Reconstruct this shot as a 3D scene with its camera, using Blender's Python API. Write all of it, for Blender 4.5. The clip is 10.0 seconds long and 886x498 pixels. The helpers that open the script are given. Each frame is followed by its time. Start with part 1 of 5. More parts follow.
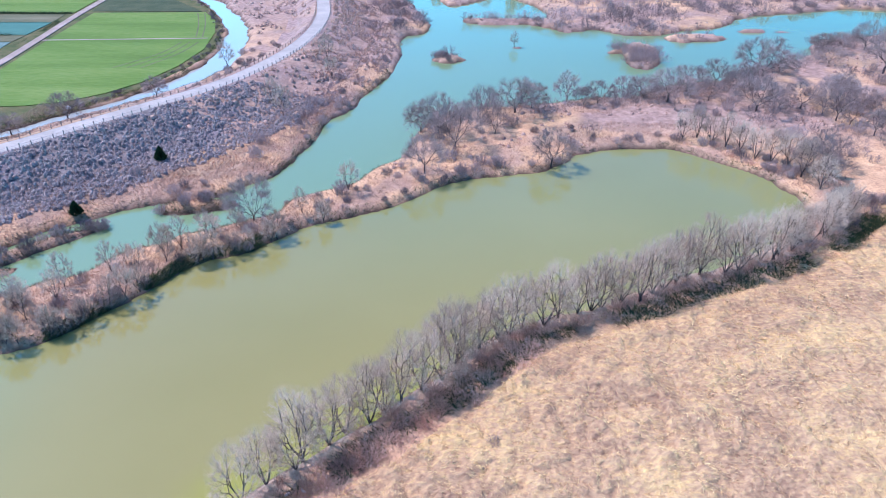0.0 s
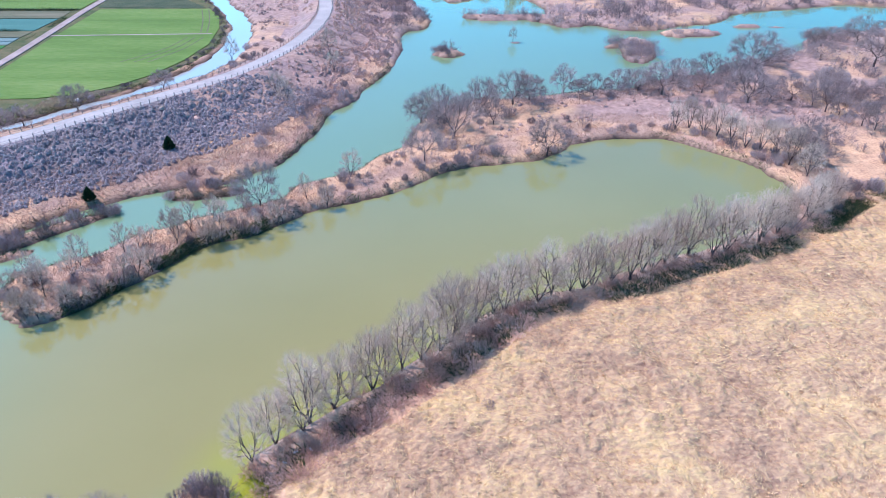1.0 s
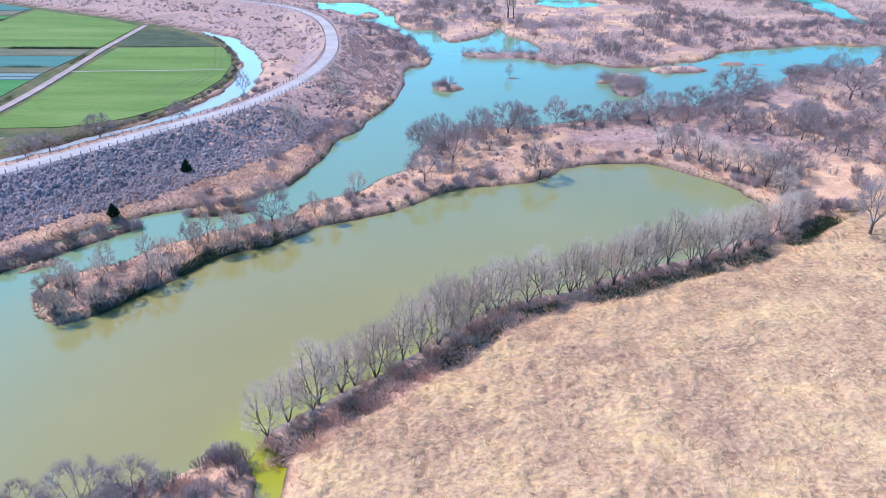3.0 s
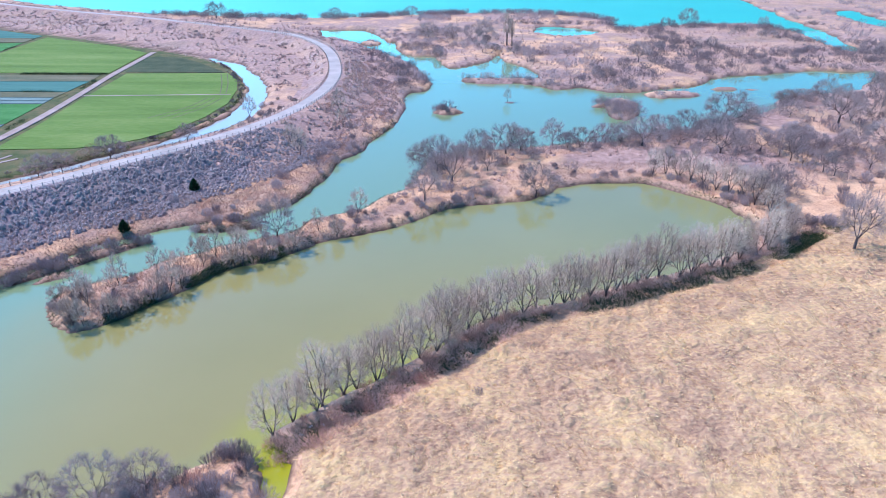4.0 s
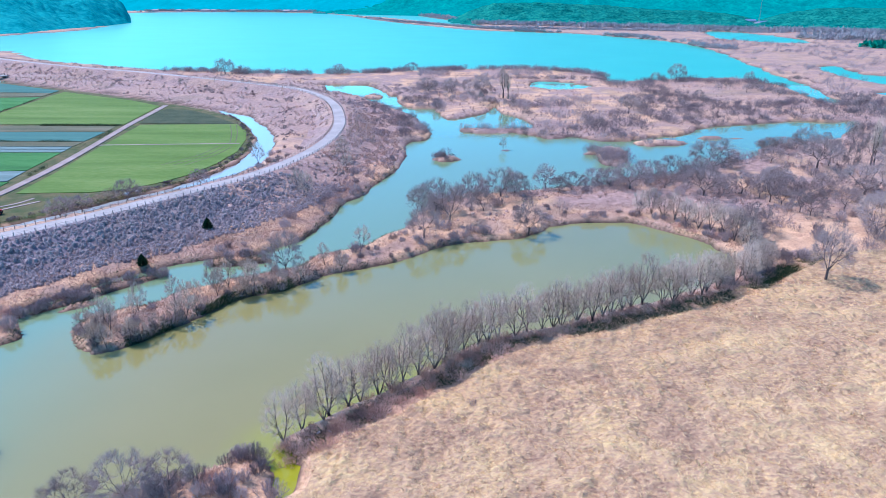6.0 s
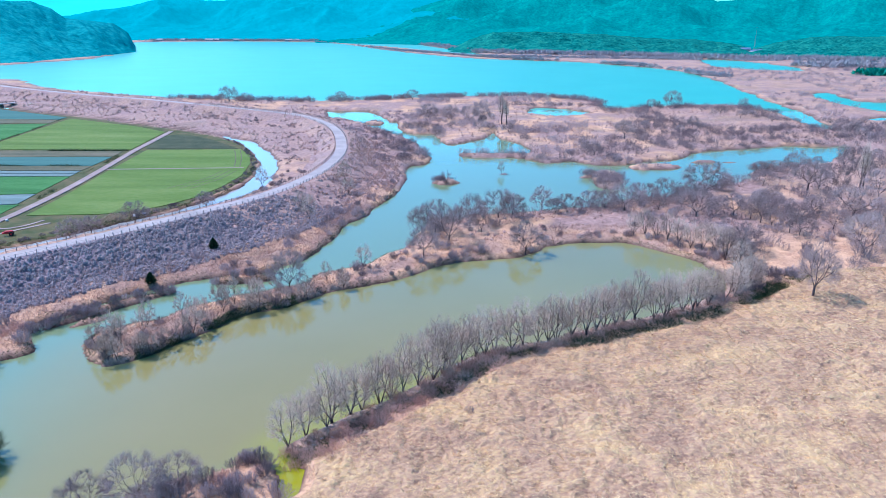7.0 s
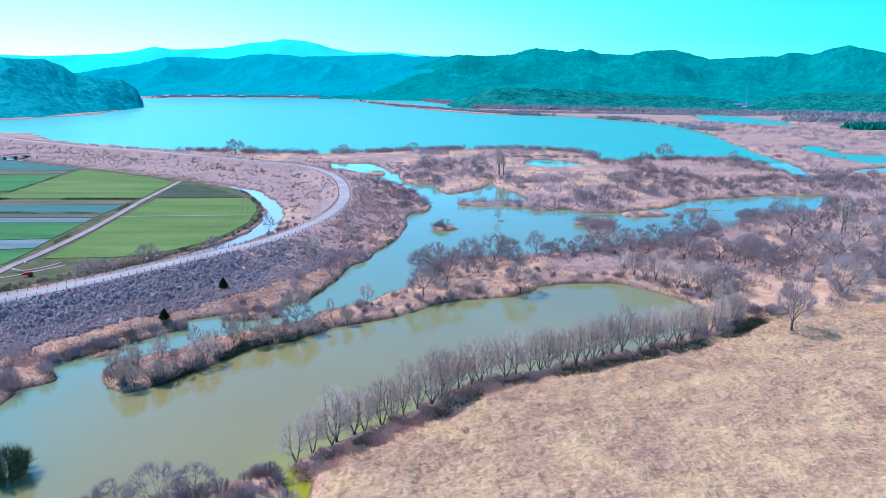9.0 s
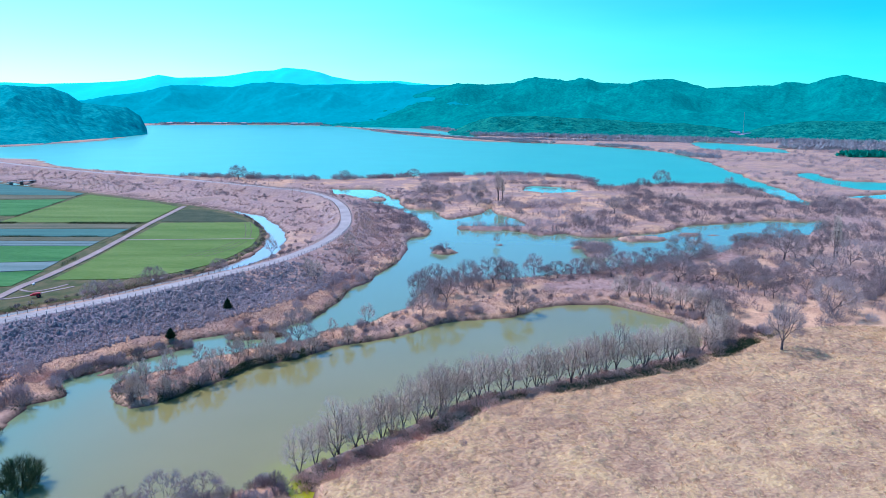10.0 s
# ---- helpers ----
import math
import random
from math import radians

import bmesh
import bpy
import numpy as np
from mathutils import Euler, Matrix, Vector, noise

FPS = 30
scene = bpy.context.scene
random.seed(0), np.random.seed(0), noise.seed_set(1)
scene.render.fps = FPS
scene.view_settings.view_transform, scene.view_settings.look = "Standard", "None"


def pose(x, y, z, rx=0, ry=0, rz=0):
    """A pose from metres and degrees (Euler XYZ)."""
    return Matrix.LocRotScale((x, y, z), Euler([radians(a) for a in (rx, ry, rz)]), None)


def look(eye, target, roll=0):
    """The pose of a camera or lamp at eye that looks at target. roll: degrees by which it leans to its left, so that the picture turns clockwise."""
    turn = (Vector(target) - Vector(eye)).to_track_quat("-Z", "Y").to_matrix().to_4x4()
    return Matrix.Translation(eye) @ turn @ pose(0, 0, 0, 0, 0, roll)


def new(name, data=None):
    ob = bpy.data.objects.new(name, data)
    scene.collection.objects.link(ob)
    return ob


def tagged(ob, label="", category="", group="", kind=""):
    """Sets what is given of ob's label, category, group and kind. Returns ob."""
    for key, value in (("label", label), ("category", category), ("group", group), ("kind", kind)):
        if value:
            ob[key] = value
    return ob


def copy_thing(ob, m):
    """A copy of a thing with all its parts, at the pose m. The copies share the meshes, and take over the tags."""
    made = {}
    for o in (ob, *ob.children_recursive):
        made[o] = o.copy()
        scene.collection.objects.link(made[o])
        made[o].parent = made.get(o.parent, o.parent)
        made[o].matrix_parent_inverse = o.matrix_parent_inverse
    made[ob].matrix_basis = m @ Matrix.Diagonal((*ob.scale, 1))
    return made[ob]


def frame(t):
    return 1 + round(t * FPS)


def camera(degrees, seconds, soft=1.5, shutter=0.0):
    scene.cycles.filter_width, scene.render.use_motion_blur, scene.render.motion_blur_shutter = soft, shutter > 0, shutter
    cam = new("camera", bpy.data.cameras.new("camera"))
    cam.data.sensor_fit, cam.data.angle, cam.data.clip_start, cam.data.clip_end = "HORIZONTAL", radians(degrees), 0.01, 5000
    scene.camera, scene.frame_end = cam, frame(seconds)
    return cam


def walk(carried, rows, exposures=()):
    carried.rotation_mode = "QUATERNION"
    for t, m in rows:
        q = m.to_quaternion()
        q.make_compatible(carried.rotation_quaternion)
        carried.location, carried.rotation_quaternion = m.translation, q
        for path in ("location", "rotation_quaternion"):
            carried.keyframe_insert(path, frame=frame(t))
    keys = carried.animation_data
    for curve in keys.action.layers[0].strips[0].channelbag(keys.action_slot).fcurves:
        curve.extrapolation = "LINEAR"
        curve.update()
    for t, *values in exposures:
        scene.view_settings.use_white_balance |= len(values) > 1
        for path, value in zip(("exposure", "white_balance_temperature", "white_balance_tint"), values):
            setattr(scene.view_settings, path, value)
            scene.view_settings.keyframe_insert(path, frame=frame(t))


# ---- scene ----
cam = camera(67.5, 10.0, soft=0.8)
PATH = [
    (0, (-1.376, 38.574, 40.186), (-1.372, 40.293, 39.165), 0.5),
    (0.5, (-1.335, 36.624, 40.185), (-1.331, 38.343, 39.163), 0.6),
    (1, (-1.142, 34.81, 40.149), (-1.141, 36.528, 39.125), 0.4),
    (1.5, (-1.048, 32.987, 40.154), (-1.048, 34.711, 39.141), 0.5),
    (2, (-0.887, 31.122, 40.167), (-0.89, 32.861, 39.181), 0.4),
    (2.5, (-0.833, 29.354, 40.16), (-0.836, 31.112, 39.205), 0.4),
    (4, (-0.468, 23.996, 40.158), (-0.475, 25.806, 39.307), 0.4),
    (4.5, (-0.359, 22.218, 40.141), (-0.367, 24.044, 39.325), 0.3),
    (5, (-0.244, 20.428, 40.178), (-0.253, 22.269, 39.398), 0.3),
    (5.5, (-0.15, 18.673, 40.125), (-0.159, 20.53, 39.382), 0.3),
    (7, (0.202, 13.275, 40.044), (0.191, 15.173, 39.412), 0.2),
    (7.5, (0.286, 11.478, 39.986), (0.275, 13.388, 39.393), 0.2),
    (8, (0.404, 9.747, 39.908), (0.393, 11.669, 39.353), 0.2),
    (8.5, (0.463, 8.04, 39.879), (0.452, 9.971, 39.36), 0.2),
    (9, (0.54, 6.329, 39.714), (0.528, 8.27, 39.234), 0.2),
    (9.5, (0.677, 4.629, 39.605), (0.664, 6.58, 39.164), 0.2),
    (10, (0.721, 2.83, 39.602), (0.708, 4.789, 39.2), 0.3),
]
walk(cam, [(t, look(eye, target, roll)) for t, eye, target, roll in PATH],
     [(0, 0.3, 6180, 10), (2.7, 0.29, 6130, 10), (5.5, 0.18, 5960, 10), (7.5, 0.13, 5880, 10), (9, 0.02, 5830, 10), (10, -0.13, 5780, 10)])

# ---- light ----
world = bpy.data.worlds.new("sky")
scene.world = world
world.use_nodes = True
wt = world.node_tree
sky = wt.nodes.new("ShaderNodeTexSky")
sky.sky_type, sky.sun_disc = "NISHITA", False
SUN_EL, SUN_AZ = radians(55), math.atan2(-0.917, 0.40)     # azimuth from +y towards +x
sky.sun_elevation, sky.sun_rotation = SUN_EL, SUN_AZ
sky.air_density, sky.dust_density, sky.ozone_density = 1.0, 0.6, 1.0
clear, tint = wt.nodes.new("ShaderNodeGamma"), wt.nodes.new("ShaderNodeMix")
clear.inputs[1].default_value = 1.6
tint.data_type, tint.blend_type = "RGBA", "MULTIPLY"
tint.inputs[0].default_value = 1.0
wt.links.new(sky.outputs[0], clear.inputs[0])
wt.links.new(clear.outputs[0], tint.inputs[6])
# the sky pales towards the sun's side, with thin streaks of high cloud
way, toward, near_sun, pale = (wt.nodes.new("ShaderNode" + k) for k in ("TexCoord", "VectorMath", "MapRange", "Mix"))
toward.operation = "DOT_PRODUCT"
toward.inputs[1].default_value = (math.sin(SUN_AZ), math.cos(SUN_AZ), 0)
near_sun.interpolation_type = "SMOOTHSTEP"
near_sun.inputs["From Min"].default_value, near_sun.inputs["From Max"].default_value = -0.25, 0.95
stretched, streaks, wisps = (wt.nodes.new("ShaderNode" + k) for k in ("Mapping", "TexNoise", "Math"))
stretched.inputs["Scale"].default_value = (1.5, 1.5, 9)
streaks.inputs["Scale"].default_value, streaks.inputs["Detail"].default_value = 2.2, 5
wisps.operation = "MULTIPLY_ADD"
wisps.inputs[1].default_value = 0.22
wt.links.new(way.outputs["Generated"], toward.inputs[0]), wt.links.new(way.outputs["Generated"], stretched.inputs[0])
wt.links.new(stretched.outputs[0], streaks.inputs["Vector"]), wt.links.new(streaks.outputs["Fac"], wisps.inputs[0])
wt.links.new(toward.outputs["Value"], near_sun.inputs["Value"])
wt.links.new(near_sun.outputs[0], wisps.inputs[2])
split, overhead, high_sky = (wt.nodes.new("ShaderNode" + k) for k in ("SeparateXYZ", "MapRange", "Mix"))
overhead.interpolation_type = "SMOOTHSTEP"
overhead.inputs["From Min"].default_value, overhead.inputs["From Max"].default_value = 0.35, 0.95
wt.links.new(way.outputs["Generated"], split.inputs[0]), wt.links.new(split.outputs["Z"], overhead.inputs["Value"])
high_sky.data_type = "RGBA"
high_sky.inputs[7].default_value = (0.95, 1.0, 1.02, 1)
pale.data_type = "RGBA"
pale.inputs[6].default_value, pale.inputs[7].default_value = (0.05, 0.74, 0.98, 1), (0.52, 1.16, 1.22, 1)
wt.links.new(wisps.outputs[0], pale.inputs[0]), wt.links.new(overhead.outputs[0], high_sky.inputs[0])
wt.links.new(pale.outputs[2], high_sky.inputs[6]), wt.links.new(high_sky.outputs[2], tint.inputs[7])
bg = wt.nodes["Background"]
wt.links.new(tint.outputs[2], bg.inputs[0])
bg.inputs[1].default_value = 0.085

sun = new("sun", bpy.data.lights.new("sun", "SUN"))
sun.data.energy, sun.data.angle, sun.data.color = 4.6, radians(0.6), (0.95, 0.755, 0.785)
sun.matrix_world = look((0, 0, 200), (0.917 * math.cos(SUN_EL), -0.40 * math.cos(SUN_EL), 200 - math.sin(SUN_EL)))

# ---- plan numbers ----
POND = [(-49.2, 91.4), (-46.4, 89.8), (-43.6, 86.5), (-40.2, 87.3), (-37.5, 89.6), (-34.9, 93.6), (-31.8, 98.1), (-28.7, 103), (-24.5, 105.1),
        (-21.5, 107.7), (-18.5, 111.3), (-13.8, 114), (-8.2, 116.6), (-4.4, 120.4), (0.2, 124.9), (5.1, 126.8), (10.7, 128.4),
        (14.4, 129.6), (19.4, 135.2), (24.4, 137.6), (30, 138.6), (35.8, 138.1), (39.7, 133.9), (43.3, 129.7), (46.2, 125.8),
        (47.5, 120), (45, 112.5), (33.9, 104.5), (24.6, 100), (14, 93.8), (8, 91.7), (1.5, 87.5), (-1.5, 83.9), (-5.5, 80),
        (-9.2, 76.5), (-12.5, 73), (-15, 70.3), (-13.7, 68.5), (-12.6, 64), (-14, 62), (-15.6, 66.2), (-17.5, 68.2), (-21, 66.1),
        (-25, 63), (-32, 60.5), (-40, 58), (-42, 68), (-50, 78)]
POND_WEST = [(-46, 52), (-48.5, 62), (-54, 74), (-56.5, 82), (-56.5, 85), (-56.9, 87.4), (-54, 89.9), (-54.5, 91.6), (-57, 96), (-53, 97.5), (-50.5, 92.5), (-47, 88.5), (-39, 84), (-30, 62), (-36, 56)]
RIVER = [(-55.3, 95.7), (-58.5, 98.5), (-54, 103), (-51.5, 106.5), (-48.1, 111.1), (-43.9, 114.4), (-37.4, 117.5), (-31.5, 119.5), (-29, 123.1), (-25.8, 127.2),
         (-23.8, 134.6), (-22.1, 143.5), (-21.6, 149.4), (-17.8, 156.9), (-14, 173), (-11.7, 185.7), (-11.5, 198), (-10.7, 212), (-5.6, 217.6), (-5.1, 226.3),
         (-8.5, 242.4), (-13.3, 262.1), (-21, 277.6), (-30, 293), (-44.9, 319), (-54.8, 326.4), (-61.4, 353.5), (-54.7, 351.3), (-40.7, 354.2), (-33.3, 338),
         (-25.8, 315.3), (-21.1, 313.5), (-20.2, 293.6), (-13.7, 279.4), (-4.5, 276.6), (-2.6, 262.4), (1.1, 253.4), (10.7, 262.8), (16.1, 274.2), (18, 283.4),
         (19.1, 281.9), (19.8, 270), (24.5, 260.5), (28.4, 248), (28.4, 234.4)]
RIVER_EAST = [(21.1, 234.2), (13.4, 233.4), (5.2, 234), (4.2, 230.6), (7.5, 228.6), (15, 227.8), (21.5, 228), (27.5, 224.1), (31.4, 219.4), (38.2, 222.4), (41.9, 220.6),
              (45.2, 217), (51.3, 217), (55.2, 217.5), (62, 222), (74.2, 227.2), (89.2, 240.3), (102.5, 246.4), (112.7, 251.4), (126.4, 254.3), (133.4, 252), (146.3, 254.8),
              (143.1, 247.5), (130.9, 232.7), (119.6, 220.6), (104.7, 213.9), (94.7, 211), (86, 197.9), (80, 191.8), (72.1, 187.5), (64.3, 180.7), (57.4, 175), (51.1, 173.1),
              (43.1, 169.5), (36.4, 164), (28.1, 162.3), (21.1, 160.1), (15.1, 158), (7.9, 156.9), (1.5, 154.4), (-3.2, 150.2), (-5.1, 144.6)]
RIVER_SPIT = [(-6.5, 137.9), (-7.9, 133.1), (-10.4, 129.7), (-12.6, 125.8), (-14.8, 122.1), (-18.4, 120), (-21.5, 117.7), (-23.1, 113.7), (-26.3, 111.7), (-29.5, 109.7),
              (-32.7, 108.4), (-33.9, 106.6), (-37.6, 104.7), (-39.2, 102.2), (-40.7, 99.7), (-43.6, 97.9), (-46.2, 95.6), (-47.8, 93.4), (-48.5, 91), (-51, 91.5)]
LAKE = [(-372, 556), (-337, 545), (-277, 480), (-223, 446), (-165, 414), (-112, 402), (-64, 400), (-31, 414), (-4, 423), (40, 433),
        (86, 406), (84, 369), (105, 375), (154, 387), (165, 352), (157, 300), (165, 298), (177, 340), (189, 409), (201, 468), (216, 548),
        (224, 595), (231, 707), (206, 796), (156, 892), (47, 968), (-10, 1068), (-99, 1285), (-404, 2060), (-864, 1954),
        (-560, 1190), (-478, 942), (-485, 820), (-510, 726), (-700, 640), (-600, 600)]
BACKWATERS = [[(-405, 2177), (-158, 2052), (-15, 1502), (48, 1181), (44, 1075), (-118, 1530)],
              [(355, 967), (391, 902), (383, 764), (352, 708), (314, 735), (303, 806)],
              [(41.6, 363.7), (53.3, 370), (72.1, 356.4), (66.6, 341.4), (48.5, 335.7), (40.8, 347.6)],
              [(230, 441), (258, 472), (243, 412), (300, 395), (290, 365), (234, 357), (221, 364), (224, 404)],
              [(198, 331), (245, 348), (230, 318), (204, 319)]]
CANAL = [(-110, 93), (-93.5, 114), (-77, 135.2), (-70.6, 142.4), (-64.2, 151.2), (-59.6, 157.6), (-54.2, 165.4), (-49.4, 176), (-48.2, 195.2),
         (-52.2, 217), (-63, 244.3), (-74, 259), (-91, 274.8), (-116, 293), (-163, 323), (-205, 348), (-262, 384),
         (-262, 377), (-202, 343), (-160.5, 318), (-113.5, 288.5), (-90.5, 270.5), (-76.4, 255), (-67.3, 238.6), (-57, 212), (-54.5, 188), (-58, 170.5),
         (-61.6, 162.8), (-66, 155.2), (-70.6, 149), (-78.8, 138.8), (-97, 117), (-113, 96)]
ISLETS = [(0, 190.6, 3.6, 2.2, 0), (16, 203, 1.3, 0.6, 0), (82, 222, 4, 1.1, 5), (91, 221.5, 3, 0.8, 0), (-49.5, 104.5, 9.2, 1.0, 46), (-33.6, 116.2, 4.6, 1.5, 8),
          (45.5, 196, 4.6, 11, -12), (63, 213.5, 8.5, 3.6, 8), (-32, 309, 6.5, 4.5, -55), (41, 200, 3.5, 1.2, 30), (-50.6, 99.5, 2.2, 0.7, 40)]
ROAD = [(-124, 53), (-96, 89), (-76.5, 112.2), (-67.9, 122.4), (-62.4, 129), (-57.2, 136.6), (-50.9, 145.3), (-43.8, 155.6), (-38.6, 167), (-34, 184.5),
        (-32.3, 206), (-34.2, 228), (-40.5, 258), (-50, 283), (-65, 306), (-84.9, 321.2), (-120.9, 345.6), (-161.4, 370.9), (-196.2, 389.5), (-248, 422),
        (-320, 475), (-430, 570)]
POLDER = [(-113, 93), (-97, 117), (-78, 139), (-67, 153.5), (-59.5, 168), (-55, 190), (-58, 214), (-67.5, 238), (-77, 254.5), (-92, 270),
          (-114, 287.5), (-161, 317), (-203, 342), (-262, 376), (-420, 420), (-420, 100)]
BANK_ROW = [(-16.2, 70), (-12.2, 72.6), (-9.6, 76), (-6.6, 78.8), (-3.6, 81), (0, 84.2), (6, 89.7), (9.1, 90.9), (15.5, 93.8), (19.7, 95.8),
            (24.4, 98.4), (31.2, 101), (37.2, 104), (45.1, 109), (50.5, 114.5)]


def smooth_line(pts, closed=True, n=5):
    """A rounded line through plan points."""
    p = np.array(pts, float)
    m = len(p)
    k = np.arange(m if closed else m - 1)
    pick = (lambda i: p[i % m]) if closed else (lambda i: p[np.clip(i, 0, m - 1)])
    a, b, c, d = pick(k - 1), pick(k), pick(k + 1), pick(k + 2)
    out = []
    for t in np.arange(n) / n:
        out.append(0.5 * (2 * b + (c - a) * t + (2 * a - 5 * b + 4 * c - d) * t * t + (3 * b - a - 3 * c + d) * t ** 3))
    q = np.stack(out, 1).reshape(-1, 2)
    return q if closed else np.vstack([q, p[-1:]])


def line_distance(x, y, q, closed=True):
    """Distance to a line of plan points, and the side (inside True) for a closed one."""
    best, inside = np.full(x.shape, 1e18), np.zeros(x.shape, bool)
    ends = np.roll(q, -1, 0) if closed else q[1:]
    for (ax, ay), (bx, by) in zip(q, ends):
        dx, dy = bx - ax, by - ay
        ll = dx * dx + dy * dy + 1e-9
        t = np.clip(((x - ax) * dx + (y - ay) * dy) / ll, 0, 1)
        best = np.minimum(best, (x - ax - t * dx) ** 2 + (y - ay - t * dy) ** 2)
        if closed and abs(dy) > 1e-9:
            inside ^= ((ay > y) != (by > y)) & (x < dx * (y - ay) / dy + ax)
    return np.sqrt(best), inside


TABLE = np.random.RandomState(5).rand(8, 256, 256)


def vnoise(x, y, size, k=0):
    """Smooth noise of 0..1 with lumps of that size in metres."""
    u, v = np.asarray(x) / size + 17.3 * k, np.asarray(y) / size + 9.1 * k
    i, j = np.floor(u).astype(int), np.floor(v).astype(int)
    f, g = u - i, v - j
    f, g, T = f * f * (3 - 2 * f), g * g * (3 - 2 * g), TABLE[k % 8]
    a, b = T[i & 255, j & 255], T[(i + 1) & 255, j & 255]
    c, d = T[i & 255, (j + 1) & 255], T[(i + 1) & 255, (j + 1) & 255]
    return (a * (1 - f) + b * f) * (1 - g) + (c * (1 - f) + d * f) * g


def billow(x, y, size, k):
    """Rounded cushions with creases between them, 0..1."""
    return np.abs(2 * vnoise(x, y, size, k) - 1)


def step01(a, b, v):
    t = np.clip((v - a) / (b - a), 0, 1)
    return t * t * (3 - 2 * t)


RIVER_ALL = RIVER + RIVER_EAST + RIVER_SPIT
WATERS = [smooth_line(q) for q in [POND, POND_WEST, RIVER_ALL, LAKE, CANAL] + BACKWATERS]
ROAD_Q = smooth_line(ROAD, False, 8)
POLDER_Q = smooth_line(POLDER)
ROW_Q = smooth_line(BANK_ROW, False, 6)


def shore(x, y):
    """Metres to the nearest shore: positive on land, negative on water."""
    far = np.clip(np.hypot(x, y) / 200, 0.6, 4)
    wx = x + (vnoise(x, y, 3.1, 1) - 0.5) * 1.3 * far + (vnoise(x, y, 11, 2) - 0.5) * 1.6 * far
    wy = y + (vnoise(x, y, 3.1, 3) - 0.5) * 1.3 * far + (vnoise(x, y, 11, 4) - 0.5) * 1.6 * far
    land = np.full(x.shape, 1e9)
    for q in WATERS:
        lo, hi = q.min(0) - 60, q.max(0) + 60
        near = (wx > lo[0]) & (wx < hi[0]) & (wy > lo[1]) & (wy < hi[1])
        if near.any():
            d, ins = line_distance(wx[near], wy[near], q)
            land[near] = np.minimum(land[near], np.where(ins, -d, d))
    land = np.minimum(land, 60)
    for cx, cy, a, b, turn in ISLETS:
        c, s = math.cos(radians(turn)), math.sin(radians(turn))
        u, v = (wx - cx) * c + (wy - cy) * s, -(wx - cx) * s + (wy - cy) * c
        land = np.maximum(land, (1 - np.hypot(u / a, v / b)) * min(a, b))
    return land


def road_offset(x, y):
    """Signed distance to the road's middle: positive on the field side."""
    best, sign = np.full(x.shape, 1e18), np.ones(x.shape)
    for (ax, ay), (bx, by) in zip(ROAD_Q, ROAD_Q[1:]):
        dx, dy = bx - ax, by - ay
        t = np.clip(((x - ax) * dx + (y - ay) * dy) / (dx * dx + dy * dy), 0, 1)
        d2 = (x - ax - t * dx) ** 2 + (y - ay - t * dy) ** 2
        sign = np.where(d2 < best, np.sign(dx * (y - ay) - dy * (x - ax)), sign)
        best = np.minimum(best, d2)
    return np.sqrt(best) * sign


def row_side(x, y):
    """True on the field side of the willow row."""
    return (y < np.interp(x, [-13, -9, -4, 3, 10, 24, 34, 44, 51, 58, 66, 90, 140], [68.5, 70, 74, 80.5, 87.5, 94.5, 99, 106, 112, 118.5, 120, 124, 132])) & (x > -12.8)


def ground_z(x, y, land=None):
    """Height of the ground above the water."""
    x, y = np.asarray(x, float), np.asarray(y, float)
    land = shore(x, y) if land is None else land
    bank = 0.12 + 0.62 * step01(0, 0.55, land) + 0.32 * step01(0.5, 5, land)
    z = np.where(land > 0, bank * step01(-0.02, 0.12, land), -1.0 * step01(0, 3.0, -land))
    dry = step01(0.3, 3, land)
    near, mid_way = step01(190, 150, y) * step01(90, 70, np.abs(x)), step01(300, 200, y) * step01(150, 100, np.abs(x))
    rough = (vnoise(x, y, 1.3, 5) - 0.5) * 0.55 * near + (vnoise(x, y, 3.1, 6) - 0.5) * 0.35 * mid_way + (vnoise(x, y, 9, 7) - 0.5) * 0.4
    side = road_offset(x, y)
    d = np.abs(side)
    crest = 2.85 * (1 - step01(2.0, np.where(side > 0, 9.0, 14.5), d)) * step01(-1, np.where(side > 0, 2, 5), land)
    _, low = line_distance(x, y, POLDER_Q)
    flat = np.where(d < 3.2, 0.0, 1.0) * np.where(low, 0.12, 1.0)
    tufts = np.clip((16 - d) / 3, 0, 1) * np.clip((d - 2.6) / 1.5, 0, 1) * (vnoise(x, y, 0.95, 2) - 0.4) * np.where(side > 0, 0.2, 0.7) * (~low) * near
    z = z + dry * (rough * flat * np.where(row_side(x, y), 0.8, 1.0) + tufts) + crest
    return np.where(low & (land > 0), np.minimum(z, 0.5 + crest), z)


